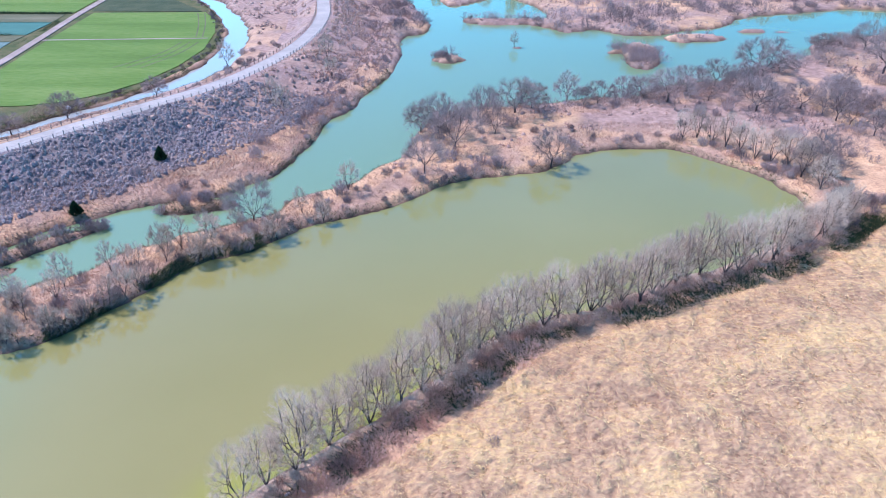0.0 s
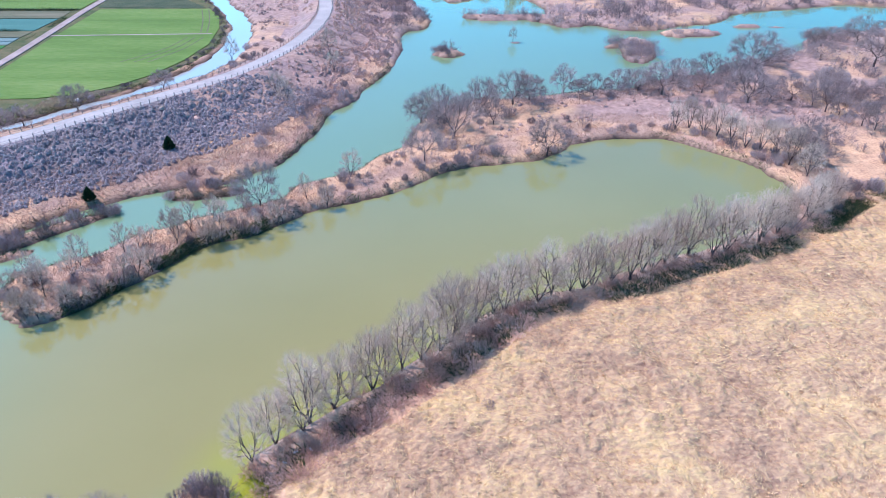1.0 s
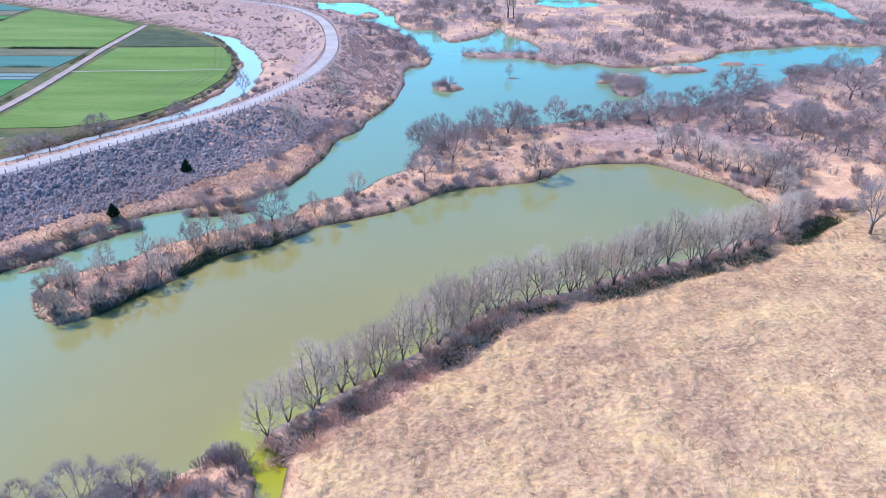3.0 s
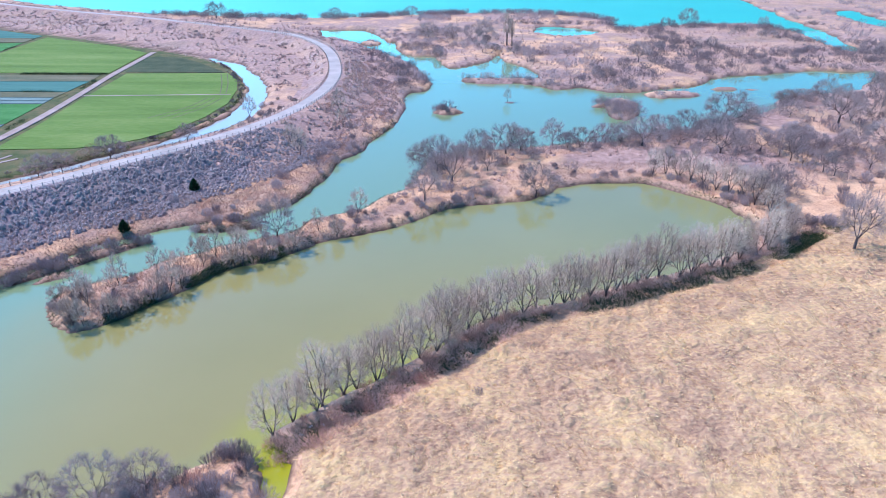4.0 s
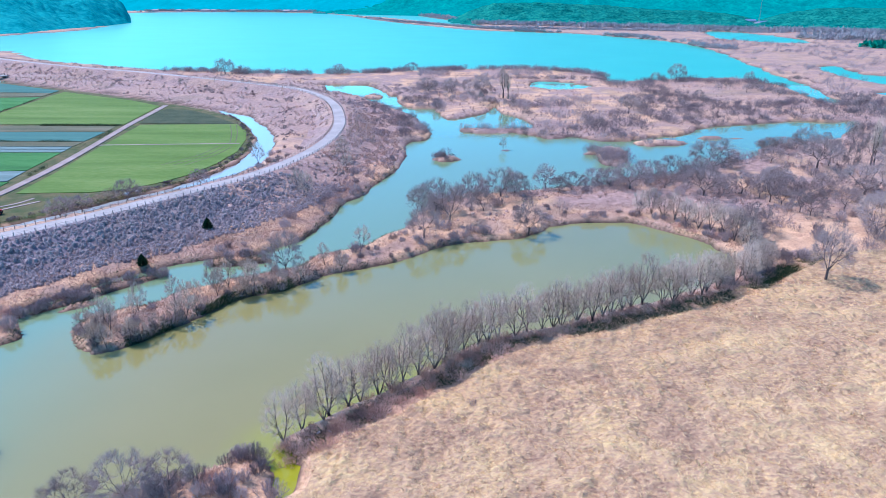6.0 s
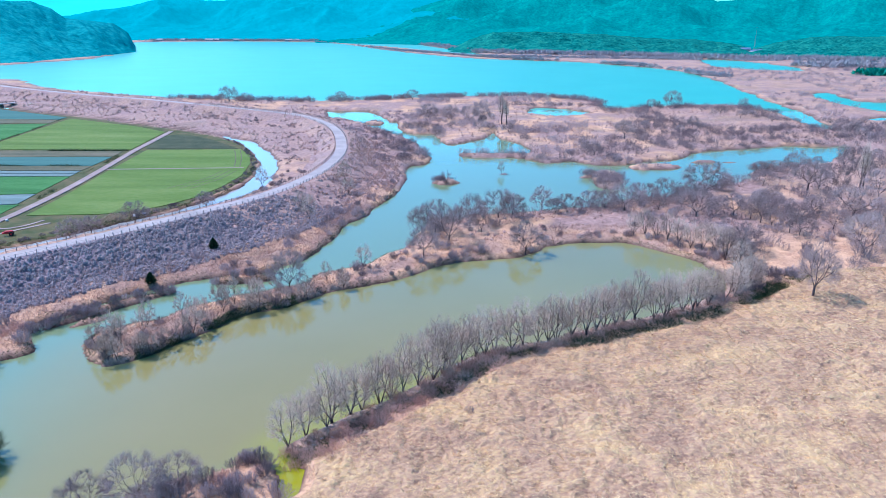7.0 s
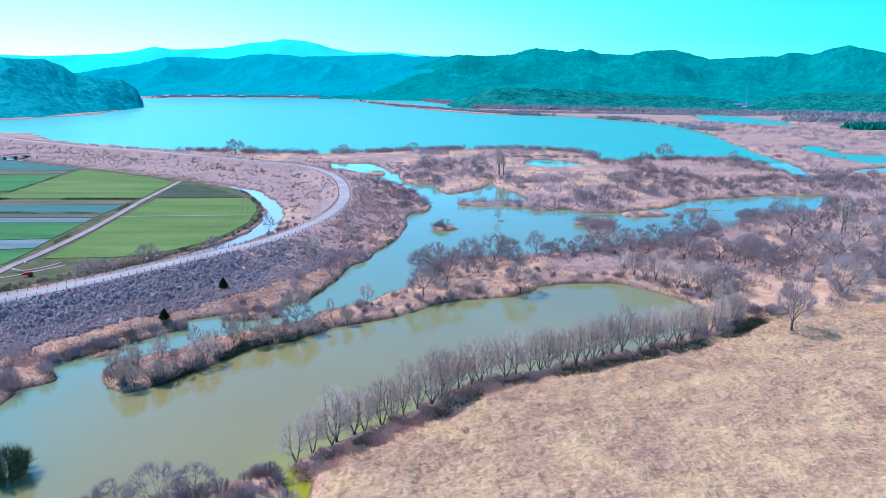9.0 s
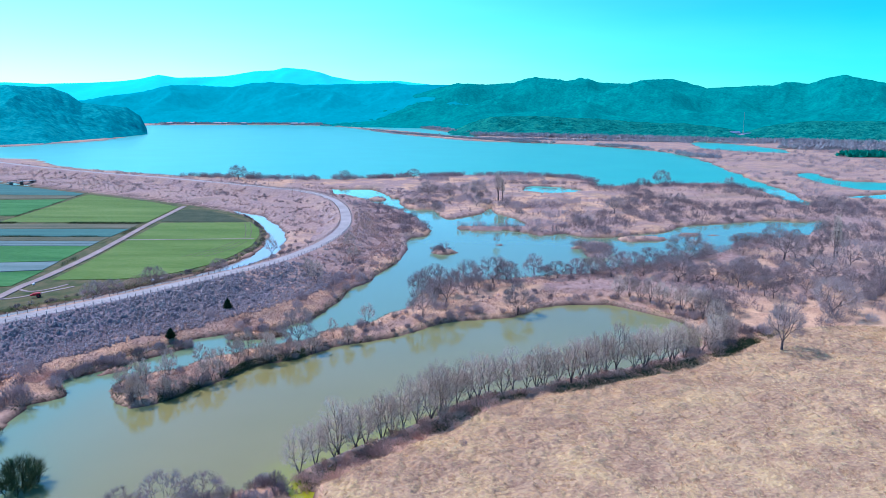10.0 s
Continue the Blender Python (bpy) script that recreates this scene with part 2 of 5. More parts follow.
# ---- materials ----
def material(name, colours, size=1.0, rough=0.9, bump=0.4, fine=12.0, spec=0.2, stretch=(1, 1, 1), vary=0.0, island=False, share=0.4):
    """A surface of three colours mixed by noise at two scales, with relief."""
    m = bpy.data.materials.new(name)
    m.use_nodes = True
    n, l = m.node_tree.nodes, m.node_tree.links
    b = n["Principled BSDF"]
    b.inputs["Roughness"].default_value, b.inputs["Specular IOR Level"].default_value = rough, spec
    tc, mp = n.new("ShaderNodeTexCoord"), n.new("ShaderNodeMapping")
    mp.inputs["Scale"].default_value = stretch
    l.new(tc.outputs["Object"], mp.inputs[0])
    a, c = n.new("ShaderNodeTexNoise"), n.new("ShaderNodeTexNoise")
    a.inputs["Scale"].default_value, a.inputs["Detail"].default_value = 1 / size, 5
    c.inputs["Scale"].default_value, c.inputs["Detail"].default_value = fine / size, 6
    l.new(mp.outputs[0], a.inputs["Vector"]), l.new(mp.outputs[0], c.inputs["Vector"])
    add = n.new("ShaderNodeMath")
    add.operation, add.use_clamp = "MULTIPLY_ADD", False
    add.inputs[1].default_value = 1 - share
    half = n.new("ShaderNodeMath")
    half.operation = "MULTIPLY"
    half.inputs[1].default_value = share
    l.new(c.outputs["Fac"], half.inputs[0])
    l.new(a.outputs["Fac"], add.inputs[0]), l.new(half.outputs[0], add.inputs[2])
    ramp = n.new("ShaderNodeValToRGB")
    ramp.color_ramp.elements[0].position, ramp.color_ramp.elements[1].position = 0.32, 0.68
    ramp.color_ramp.elements[0].color = (*colours[0], 1)
    ramp.color_ramp.elements[1].color = (*colours[-1], 1)
    if len(colours) > 2:
        ramp.color_ramp.elements.new(0.5).color = (*colours[1], 1)
    value = add.outputs[0]
    if vary:
        rnd = n.new("ShaderNodeNewGeometry").outputs["Random Per Island"] if island else n.new("ShaderNodeObjectInfo").outputs["Random"]
        more = n.new("ShaderNodeMath")
        more.operation = "MULTIPLY_ADD"
        more.inputs[1].default_value = vary
        shift = n.new("ShaderNodeMath")
        shift.operation = "SUBTRACT"
        shift.inputs[1].default_value = vary / 2
        l.new(rnd, more.inputs[0]), l.new(add.outputs[0], more.inputs[2]), l.new(more.outputs[0], shift.inputs[0])
        value = shift.outputs[0]
    l.new(value, ramp.inputs[0])
    l.new(ramp.outputs[0], b.inputs["Base Color"])
    if bump:
        bp = n.new("ShaderNodeBump")
        bp.inputs["Strength"].default_value, bp.inputs["Distance"].default_value = bump, 0.1 * size
        l.new(value, bp.inputs["Height"]), l.new(bp.outputs[0], b.inputs["Normal"])
    return m


def mix_over(m, mask, colours, size, fine=10.0):
    """Lays a second pair of colours over a material where the mesh's mask says so."""
    n, l = m.node_tree.nodes, m.node_tree.links
    b = n["Principled BSDF"]
    old = b.inputs["Base Color"].links[0].from_socket
    at, tc = n.new("ShaderNodeAttribute"), n.new("ShaderNodeTexCoord")
    at.attribute_name = mask
    no, ramp, mx = n.new("ShaderNodeTexNoise"), n.new("ShaderNodeValToRGB"), n.new("ShaderNodeMix")
    no.inputs["Scale"].default_value, no.inputs["Detail"].default_value = 1 / size, 7
    no.inputs["Roughness"].default_value = 0.65
    l.new(tc.outputs["Object"], no.inputs["Vector"]), l.new(no.outputs["Fac"], ramp.inputs[0])
    ramp.color_ramp.elements[0].position, ramp.color_ramp.elements[1].position = 0.35, 0.65
    ramp.color_ramp.elements[0].color, ramp.color_ramp.elements[1].color = (*colours[0], 1), (*colours[1], 1)
    mx.data_type = "RGBA"
    l.new(at.outputs["Fac"], mx.inputs[0]), l.new(old, mx.inputs[6]), l.new(ramp.outputs[0], mx.inputs[7])
    l.new(mx.outputs[2], b.inputs["Base Color"])


GROUND = material("dry_ground", [(0.28, 0.17, 0.12), (0.58, 0.39, 0.245), (0.78, 0.565, 0.345)], 3.2, 0.95, 0.7, 11, share=0.58)
mix_over(GROUND, "weeds", ((0.2, 0.15, 0.145), (0.43, 0.325, 0.3)), 1.2)
mix_over(GROUND, "slope", ((0.13, 0.12, 0.14), (0.34, 0.3, 0.32)), 0.9)
mix_over(GROUND, "grass", ((0.05, 0.09, 0.03), (0.16, 0.14, 0.07)), 4.0)
mix_over(GROUND, "mud", ((0.04, 0.03, 0.025), (0.13, 0.09, 0.07)), 0.8)
STRAW = material("straw", [(0.48, 0.33, 0.235), (0.78, 0.592, 0.335), (0.95, 0.795, 0.4)], 6.0, 0.8, 0, 7, 0.3, vary=0.45, island=True, share=0.4)
THATCH = material("meadow_thatch", [(0.22, 0.138, 0.1), (0.475, 0.336, 0.205), (0.67, 0.52, 0.25)], 5.5, 0.9, 0.9, 13, 0.2, stretch=(0.85, 1.15, 1), share=0.5)
TUSSOCK = material("tussocks", [(0.46, 0.31, 0.22), (0.7, 0.51, 0.33), (0.93, 0.76, 0.44)], 3.0, 0.8, 0, 4, 0.3, vary=0.5, island=True, share=0.5)
CUSHION_GREY = material("grey_cushion", [(0.16, 0.145, 0.155), (0.28, 0.255, 0.26), (0.42, 0.375, 0.36)], 0.9, 0.95, 0.6, 8, vary=0.3, island=True)
CUSHION = material("mauve_cushion", [(0.34, 0.235, 0.205), (0.46, 0.335, 0.29), (0.57, 0.43, 0.37)], 0.9, 0.95, 0.6, 8, vary=0.3, island=True)
# Twigs of the far shore, their colour greyed a little by painted haze.
HAZY_TWIGS = material("hazy_far_twigs", [(0.28, 0.28, 0.3), (0.37, 0.37, 0.39), (0.46, 0.46, 0.47)], 6.0, 0.9, 0, vary=0.4, island=True)
REED = material("reeds", [(0.4, 0.25, 0.2), (0.58, 0.395, 0.305), (0.74, 0.55, 0.41)], 5.0, 0.8, 0, 9, 0.3, vary=0.5, island=True)
BARK = material("bark", [(0.06, 0.045, 0.045), (0.12, 0.095, 0.095), (0.2, 0.16, 0.15)], 0.4, 0.9, 0.5, vary=0.2)
TWIG = material("twigs", [(0.44, 0.345, 0.285), (0.58, 0.47, 0.385), (0.71, 0.595, 0.495)], 2.0, 0.8, 0, vary=0.4)
TWIG_DARK = material("dark_twigs", [(0.24, 0.195, 0.19), (0.36, 0.295, 0.285), (0.48, 0.4, 0.38)], 2.0, 0.8, 0, vary=0.4)
SHRUB = material("shrub_twigs", [(0.24, 0.195, 0.2), (0.41, 0.335, 0.335), (0.56, 0.465, 0.45)], 2.0, 0.85, 0, vary=0.5)
BRAMBLE = material("bramble", [(0.5, 0.3, 0.245), (0.69, 0.46, 0.37), (0.84, 0.62, 0.51)], 1.0, 0.85, 0, vary=0.4)
WEEDS = material("dead_weeds", [(0.32, 0.3, 0.32), (0.52, 0.47, 0.48), (0.72, 0.64, 0.6)], 3.0, 0.85, 0, vary=0.5, island=True)
NEEDLE = material("needles", [(0.015, 0.035, 0.016), (0.03, 0.06, 0.026), (0.05, 0.085, 0.036)], 0.5, 0.8, 0.3)
SEDGE = material("dark_sedge_and_shade", [(0.03, 0.06, 0.028), (0.055, 0.095, 0.042), (0.11, 0.135, 0.06)], 2.0, 0.8, 0, vary=0.4, island=True)
CONCRETE = material("concrete", [(0.3, 0.3, 0.29), (0.39, 0.385, 0.37), (0.48, 0.47, 0.45)], 5.0, 0.85, 0.15, 12)
POSTM = material("post_paint", [(0.3, 0.21, 0.18), (0.4, 0.29, 0.25), (0.5, 0.39, 0.34)], 0.5, 0.7, 0.2)
DIRT = material("dirt_track", [(0.25, 0.21, 0.19), (0.34, 0.29, 0.265), (0.43, 0.37, 0.34)], 4.0, 0.95, 0.3)
CROP = material("young_crop", [(0.08, 0.16, 0.03), (0.12, 0.22, 0.045), (0.19, 0.28, 0.08)], 14.0, 0.9, 0.5, 30, stretch=(0.25, 1.6, 1))
CROP2 = material("dense_crop", [(0.03, 0.14, 0.035), (0.05, 0.2, 0.05), (0.09, 0.26, 0.08)], 10.0, 0.9, 0.5, 24, stretch=(0.25, 1.6, 1))
STUBBLE = material("stubble", [(0.08, 0.1, 0.06), (0.14, 0.15, 0.09), (0.22, 0.2, 0.14)], 9.0, 0.95, 0.5, 20, stretch=(0.25, 1.6, 1))
FLOODED = material("flooded_field", [(0.045, 0.14, 0.125), (0.07, 0.19, 0.165), (0.1, 0.23, 0.2)], 9.0, 0.8, 0.2, 20, 0.05, stretch=(0.15, 2, 1))
ROUGH_GRASS = material("rough_grass", [(0.035, 0.06, 0.03), (0.06, 0.085, 0.045), (0.1, 0.11, 0.06)], 5.0, 0.95, 0.5, 20)
FILM = material("mulch_film", [(0.1, 0.17, 0.16), (0.15, 0.24, 0.23), (0.23, 0.33, 0.32)], 8.0, 0.8, 0.3, 20, 0.08, stretch=(0.15, 2, 1))
# Both pine wood colours have distance haze mixed in, hence the teal.
HAZY_FOREST = material("forest", [(0.01, 0.24, 0.18), (0.015, 0.3, 0.22), (0.04, 0.36, 0.26)], 40.0, 0.95, 0.0, 8, 0.0, vary=0.2, island=True)
PINE = material("hazy_green_pines", [(0.002, 0.055, 0.06), (0.01, 0.18, 0.155), (0.035, 0.32, 0.22)], 22.0, 0.95, 0.0, 5, 0.0, share=0.62)
# Distance haze is put into these hill colours: teal, hardly any red.
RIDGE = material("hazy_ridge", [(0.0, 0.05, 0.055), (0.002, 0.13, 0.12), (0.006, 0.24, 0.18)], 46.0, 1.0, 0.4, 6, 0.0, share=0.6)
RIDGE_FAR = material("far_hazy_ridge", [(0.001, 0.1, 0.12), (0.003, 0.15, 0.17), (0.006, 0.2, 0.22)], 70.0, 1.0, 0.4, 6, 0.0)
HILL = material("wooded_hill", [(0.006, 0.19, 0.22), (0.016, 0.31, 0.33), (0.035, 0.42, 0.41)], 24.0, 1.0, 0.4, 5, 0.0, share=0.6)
FARHILL = material("hazy_distant_hill", [(0.012, 0.5, 0.6), (0.016, 0.55, 0.66), (0.022, 0.6, 0.72)], 300.0, 1.0, 0.2, 6, 0.0)
# More haze is added to the far ridges as a faint even glow.
for hazy, haze_glow in ((RIDGE, (0.0, 0.15, 0.185)), (RIDGE_FAR, (0.006, 0.25, 0.36)), (FARHILL, (0.045, 0.27, 0.35))):
    hazy.node_tree.nodes["Principled BSDF"].inputs["Emission Color"].default_value = (*haze_glow, 1)
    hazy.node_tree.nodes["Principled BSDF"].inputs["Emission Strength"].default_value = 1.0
WALLM = material("house_wall", [(0.42, 0.36, 0.39), (0.5, 0.43, 0.46)], 3.0, 0.9, 0.1)
ROOFM = material("house_roof", [(0.12, 0.2, 0.34), (0.18, 0.28, 0.42)], 3.0, 0.6, 0.2)
WINDOWM = material("window_glass", [(0.1, 0.13, 0.15), (0.14, 0.17, 0.19)], 3.0, 0.1, 0, spec=0.5)
REDM = material("red_paint", [(0.5, 0.02, 0.03), (0.6, 0.03, 0.04)], 0.5, 0.5, 0.05, spec=0.4)
RUBBER = material("rubber", [(0.02, 0.02, 0.02), (0.04, 0.04, 0.04)], 0.2, 0.9, 0.2)
PLASTIC = material("white_plastic", [(0.7, 0.7, 0.72), (0.8, 0.8, 0.8)], 0.2, 0.5, 0.05)

WATER = bpy.data.materials.new("murky_water")
WATER.use_nodes = True
wn, wl = WATER.node_tree.nodes, WATER.node_tree.links
wb = wn["Principled BSDF"]
wb.inputs["Roughness"].default_value, wb.inputs["IOR"].default_value = 0.06, 1.6
wtc = wn.new("ShaderNodeTexCoord")
w1, w2, wr = wn.new("ShaderNodeTexNoise"), wn.new("ShaderNodeTexNoise"), wn.new("ShaderNodeValToRGB")
w1.inputs["Scale"].default_value, w1.inputs["Detail"].default_value = 0.025, 4
w2.inputs["Scale"].default_value, w2.inputs["Detail"].default_value = 1.6, 3
wl.new(wtc.outputs["Object"], w1.inputs["Vector"]), wl.new(wtc.outputs["Object"], w2.inputs["Vector"])
wl.new(w1.outputs["Fac"], wr.inputs[0])
wr.color_ramp.elements[0].position, wr.color_ramp.elements[1].position = 0.35, 0.7
wr.color_ramp.elements[0].color, wr.color_ramp.elements[1].color = (0.25, 0.232, 0.07, 1), (0.285, 0.262, 0.09, 1)
wm, wa = wn.new("ShaderNodeMix"), wn.new("ShaderNodeAttribute")
wm.data_type, wa.attribute_name = "RGBA", "silt_sky"
wm.inputs[6].default_value = (0.155, 0.285, 0.155, 1)
wl.new(wa.outputs["Fac"], wm.inputs[0]), wl.new(wr.outputs[0], wm.inputs[7])
milky, milk_at = wn.new("ShaderNodeMix"), wn.new("ShaderNodeAttribute")
milky.data_type, milk_at.attribute_name = "RGBA", "milk"
milky.inputs[7].default_value = (0.36, 0.4, 0.38, 1)
wl.new(milk_at.outputs["Fac"], milky.inputs[0]), wl.new(wm.outputs[2], milky.inputs[6])
green, algae_at = wn.new("ShaderNodeMix"), wn.new("ShaderNodeAttribute")
green.data_type, algae_at.attribute_name = "RGBA", "algae"
green.inputs[7].default_value = (0.3, 0.33, 0.012, 1)
wl.new(algae_at.outputs["Fac"], green.inputs[0]), wl.new(milky.outputs[2], green.inputs[6]), wl.new(green.outputs[2], wb.inputs["Base Color"])
wbp = wn.new("ShaderNodeBump")
wbp.inputs["Strength"].default_value, wbp.inputs["Distance"].default_value = 0.06, 0.05
wl.new(w2.outputs["Fac"], wbp.inputs["Height"]), wl.new(wbp.outputs[0], wb.inputs["Normal"])
LAKEM = WATER.copy()
LAKEM.name = "ruffled_water"
LAKEM.node_tree.nodes["Principled BSDF"].inputs["Roughness"].default_value = 0.3
LAKEM.node_tree.nodes["Principled BSDF"].inputs["IOR"].default_value = 2.1
for node in LAKEM.node_tree.nodes:
    if node.type == "VALTORGB":
        LAKEM.node_tree.links.new(node.outputs[0], LAKEM.node_tree.nodes["Principled BSDF"].inputs["Base Color"])
        node.color_ramp.elements[0].color, node.color_ramp.elements[1].color = (0.04, 0.4, 0.25, 1), (0.055, 0.44, 0.28, 1)


# ---- mesh helpers ----
def array_mesh(name, verts, faces, mat, smooth=False):
    me = bpy.data.meshes.new(name)
    verts, faces = np.asarray(verts, np.float32).reshape(-1, 3), np.asarray(faces, np.int32)
    k = faces.shape[1]
    me.vertices.add(len(verts)), me.loops.add(faces.size), me.polygons.add(len(faces))
    me.vertices.foreach_set("co", verts.ravel())
    me.loops.foreach_set("vertex_index", faces.ravel())
    me.polygons.foreach_set("loop_start", np.arange(len(faces), dtype=np.int32) * k)
    me.polygons.foreach_set("use_smooth", np.full(len(faces), smooth))
    me.materials.append(mat)
    me.update(calc_edges=True)
    return me


def part_mesh(name, me, parent, label=""):
    ob = new(name, me)
    ob.parent = parent
    return tagged(ob, label)


def part(name, bm, mat, parent, label=""):
    me = bpy.data.meshes.new(name)
    bm.to_mesh(me)
    bm.free()
    me.materials.append(mat)
    return part_mesh(name, me, parent, label)


def box(bm, cx, cy, cz, sx, sy, sz, bevel=0.0):
    made = bmesh.ops.create_cube(bm, size=1, matrix=Matrix.Translation((cx, cy, cz)) @ Matrix.Diagonal((sx, sy, sz, 1)))
    if bevel:
        edges = list({e for v in made["verts"] for e in v.link_edges})
        bmesh.ops.bevel(bm, geom=edges, offset=bevel, segments=1, affect="EDGES")
    return bm


def frames_of(d):
    d = d / (np.linalg.norm(d, axis=1, keepdims=True) + 1e-9)
    ref = np.where(np.abs(d[:, 2:3]) > 0.9, np.array([[1.0, 0, 0]]), np.array([[0, 0, 1.0]]))
    u = np.cross(d, ref)
    u /= np.linalg.norm(u, axis=1, keepdims=True) + 1e-9
    return u, np.cross(d, u)


def tubes(segs, k=4):
    """Tapered tubes from rows of x0 y0 z0 x1 y1 z1 r0 r1."""
    s = np.asarray(segs, float)
    p0, p1, u_v = s[:, :3], s[:, 3:6], frames_of(s[:, 3:6] - s[:, :3])
    a = np.arange(k) * 2 * math.pi / k
    ring = u_v[0][:, None] * np.cos(a)[None, :, None] + u_v[1][:, None] * np.sin(a)[None, :, None]
    v = np.concatenate([p0[:, None] + ring * s[:, 6, None, None], p1[:, None] + ring * s[:, 7, None, None]], 1)
    i = np.arange(k)
    f = np.stack([i, (i + 1) % k, (i + 1) % k + k, i + k], 1)
    return v.reshape(-1, 3), (f[None] + (np.arange(len(s)) * 2 * k)[:, None, None]).reshape(-1, 4)


def spikes(segs, k=3):
    """Thin pointed stems from rows of x0 y0 z0 x1 y1 z1 r."""
    s = np.asarray(segs, float)
    u, w = frames_of(s[:, 3:6] - s[:, :3])
    a = np.arange(k) * 2 * math.pi / k
    ring = u[:, None] * np.cos(a)[None, :, None] + w[:, None] * np.sin(a)[None, :, None]
    v = np.concatenate([s[:, None, :3] + ring * s[:, 6, None, None], s[:, None, 3:6]], 1)
    i = np.arange(k)
    f = np.stack([i, (i + 1) % k, np.full(k, k)], 1)
    return v.reshape(-1, 3), (f[None] + (np.arange(len(s)) * (k + 1))[:, None, None]).reshape(-1, 3)


def slivers(segs, seed=1):
    """Fine twigs and blades, one tapering face each, turned any way round, from rows of x0 y0 z0 x1 y1 z1 r."""
    s = np.asarray(segs, float)
    u, w = frames_of(s[:, 3:6] - s[:, :3])
    a = np.random.RandomState(seed).rand(len(s), 1) * 6.28
    side = (u * np.cos(a) + w * np.sin(a)) * s[:, 6:7]
    v = np.stack([s[:, :3] - side, s[:, :3] + side, s[:, 3:6]], 1)
    return v.reshape(-1, 3), np.arange(len(s) * 3).reshape(-1, 3)


def mounds(places, seed, each=26, wide=0.13):
    """Low uneven bushes from rows of x y z width height: a sheaf of fine faces each, pointing every way."""
    p = np.repeat(np.asarray(places, float), each, 0)
    r = np.random.RandomState(seed)
    a, f = r.rand(len(p)) * 6.28, np.sqrt(r.rand(len(p)))
    out = np.stack([np.cos(a) * f, np.sin(a) * f, np.sqrt(1.02 - f * f)], 1)
    way = out + r.randn(len(p), 3) * 0.55
    way /= np.linalg.norm(way, axis=1, keepdims=True)
    size = np.stack([p[:, 3], p[:, 3], p[:, 4]], 1)
    root = p[:, :3] + out * size * (0.35 + 0.3 * r.rand(len(p), 1))
    tip = root + way * size * (0.45 + 0.3 * r.rand(len(p), 1))
    tip[:, 2] = np.maximum(tip[:, 2], p[:, 2] + 0.02)
    return slivers(np.column_stack([root, tip, wide * p[:, 3] * (0.6 + 0.8 * r.rand(len(p)))]), seed)


def domes(x, y, z, wide, high, r):
    """Uneven rounded tops of many small growths."""
    k = np.arange(6) * 1.0472
    ring = np.concatenate([np.column_stack([np.cos(k + t) * w, np.sin(k + t) * w, np.full(6, u)]) for t, w, u in ((0, 0.7, 0.0), (0.5, 0.62, 0.52), (0, 0.36, 0.86))] + [np.array([[0, 0, 1.0]])])
    size = np.stack([wide, wide, high], 1)[:, None]
    v = np.stack([x, y, z], 1)[:, None] + ring[None] * (0.75 + 0.5 * r.rand(len(x), 19, 1)) * size
    faces = [(a * 6 + b, a * 6 + (b + 1) % 6, a * 6 + 6 + b) for a in (0, 1) for b in range(6)]
    faces += [(a * 6 + (b + 1) % 6, a * 6 + 6 + (b + 1) % 6, a * 6 + 6 + b) for a in (0, 1) for b in range(6)]
    faces += [(12 + b, 12 + (b + 1) % 6, 18) for b in range(6)]
    return v.reshape(-1, 3), (np.array(faces)[None] + (np.arange(len(x)) * 19)[:, None, None]).reshape(-1, 3)


# ---- ground, water, road ----
def spread(lo, hi, start, end, step, grow, back=None):
    inner = list(np.arange(start, end, step))
    up, s = [end], step
    while up[-1] < hi:
        s *= grow
        up.append(up[-1] + s)
    down, s = [start], step
    while down[-1] > lo:
        s *= back or grow
        down.append(down[-1] - s)
    return np.array(down[:0:-1] + inner + up)


gx, gy = spread(-4900, 4900, -66, 62, 0.66, 1.026), spread(-2500, 4900, 58, 140, 0.66, 1.018, 1.07)
GX, GY = np.meshgrid(gx, gy)
fx, fy = GX.ravel(), GY.ravel()
land = shore(fx, fy)
fz = ground_z(fx, fy, land)
nx, ny = len(gx), len(gy)
idx = np.arange(nx * ny).reshape(ny, nx)
quads = np.stack([idx[:-1, :-1], idx[:-1, 1:], idx[1:, 1:], idx[1:, :-1]], -1).reshape(-1, 4)
me = array_mesh("ground", np.stack([fx, fy, fz], 1), quads, GROUND, True)
GZ, GLAND = fz.reshape(ny, nx), land.reshape(ny, nx)


def on_ground(x, y):
    """Height of the ground sheet and the distance to the shore at plan points."""
    x, y = np.asarray(x, float), np.asarray(y, float)
    i, j = np.clip(np.searchsorted(gx, x) - 1, 0, nx - 2), np.clip(np.searchsorted(gy, y) - 1, 0, ny - 2)
    u, v = (x - gx[i]) / (gx[i + 1] - gx[i]), (y - gy[j]) / (gy[j + 1] - gy[j])
    return tuple(A[j, i] * (1 - u) * (1 - v) + A[j, i + 1] * u * (1 - v) + A[j + 1, i] * (1 - u) * v + A[j + 1, i + 1] * u * v for A in (GZ, GLAND))


road_s = road_offset(fx, fy)
road_d = np.abs(road_s)
sunk = 0.6 * step01(150, 165, fy) * step01(470, 430, fy) * np.where(road_s < 0, step01(16, 12, road_d), step01(10, 7, road_d)) * step01(1, 3, land)
me.vertices.foreach_set("co", np.stack([fx, fy, fz - sunk], 1).astype(np.float32).ravel())
_, in_polder = line_distance(fx, fy, POLDER_Q)
river_d, _ = line_distance(fx, fy, WATERS[2])
row_d, _ = line_distance(fx, fy, ROW_Q, False)
patch = vnoise(fx, fy, 6, 2)
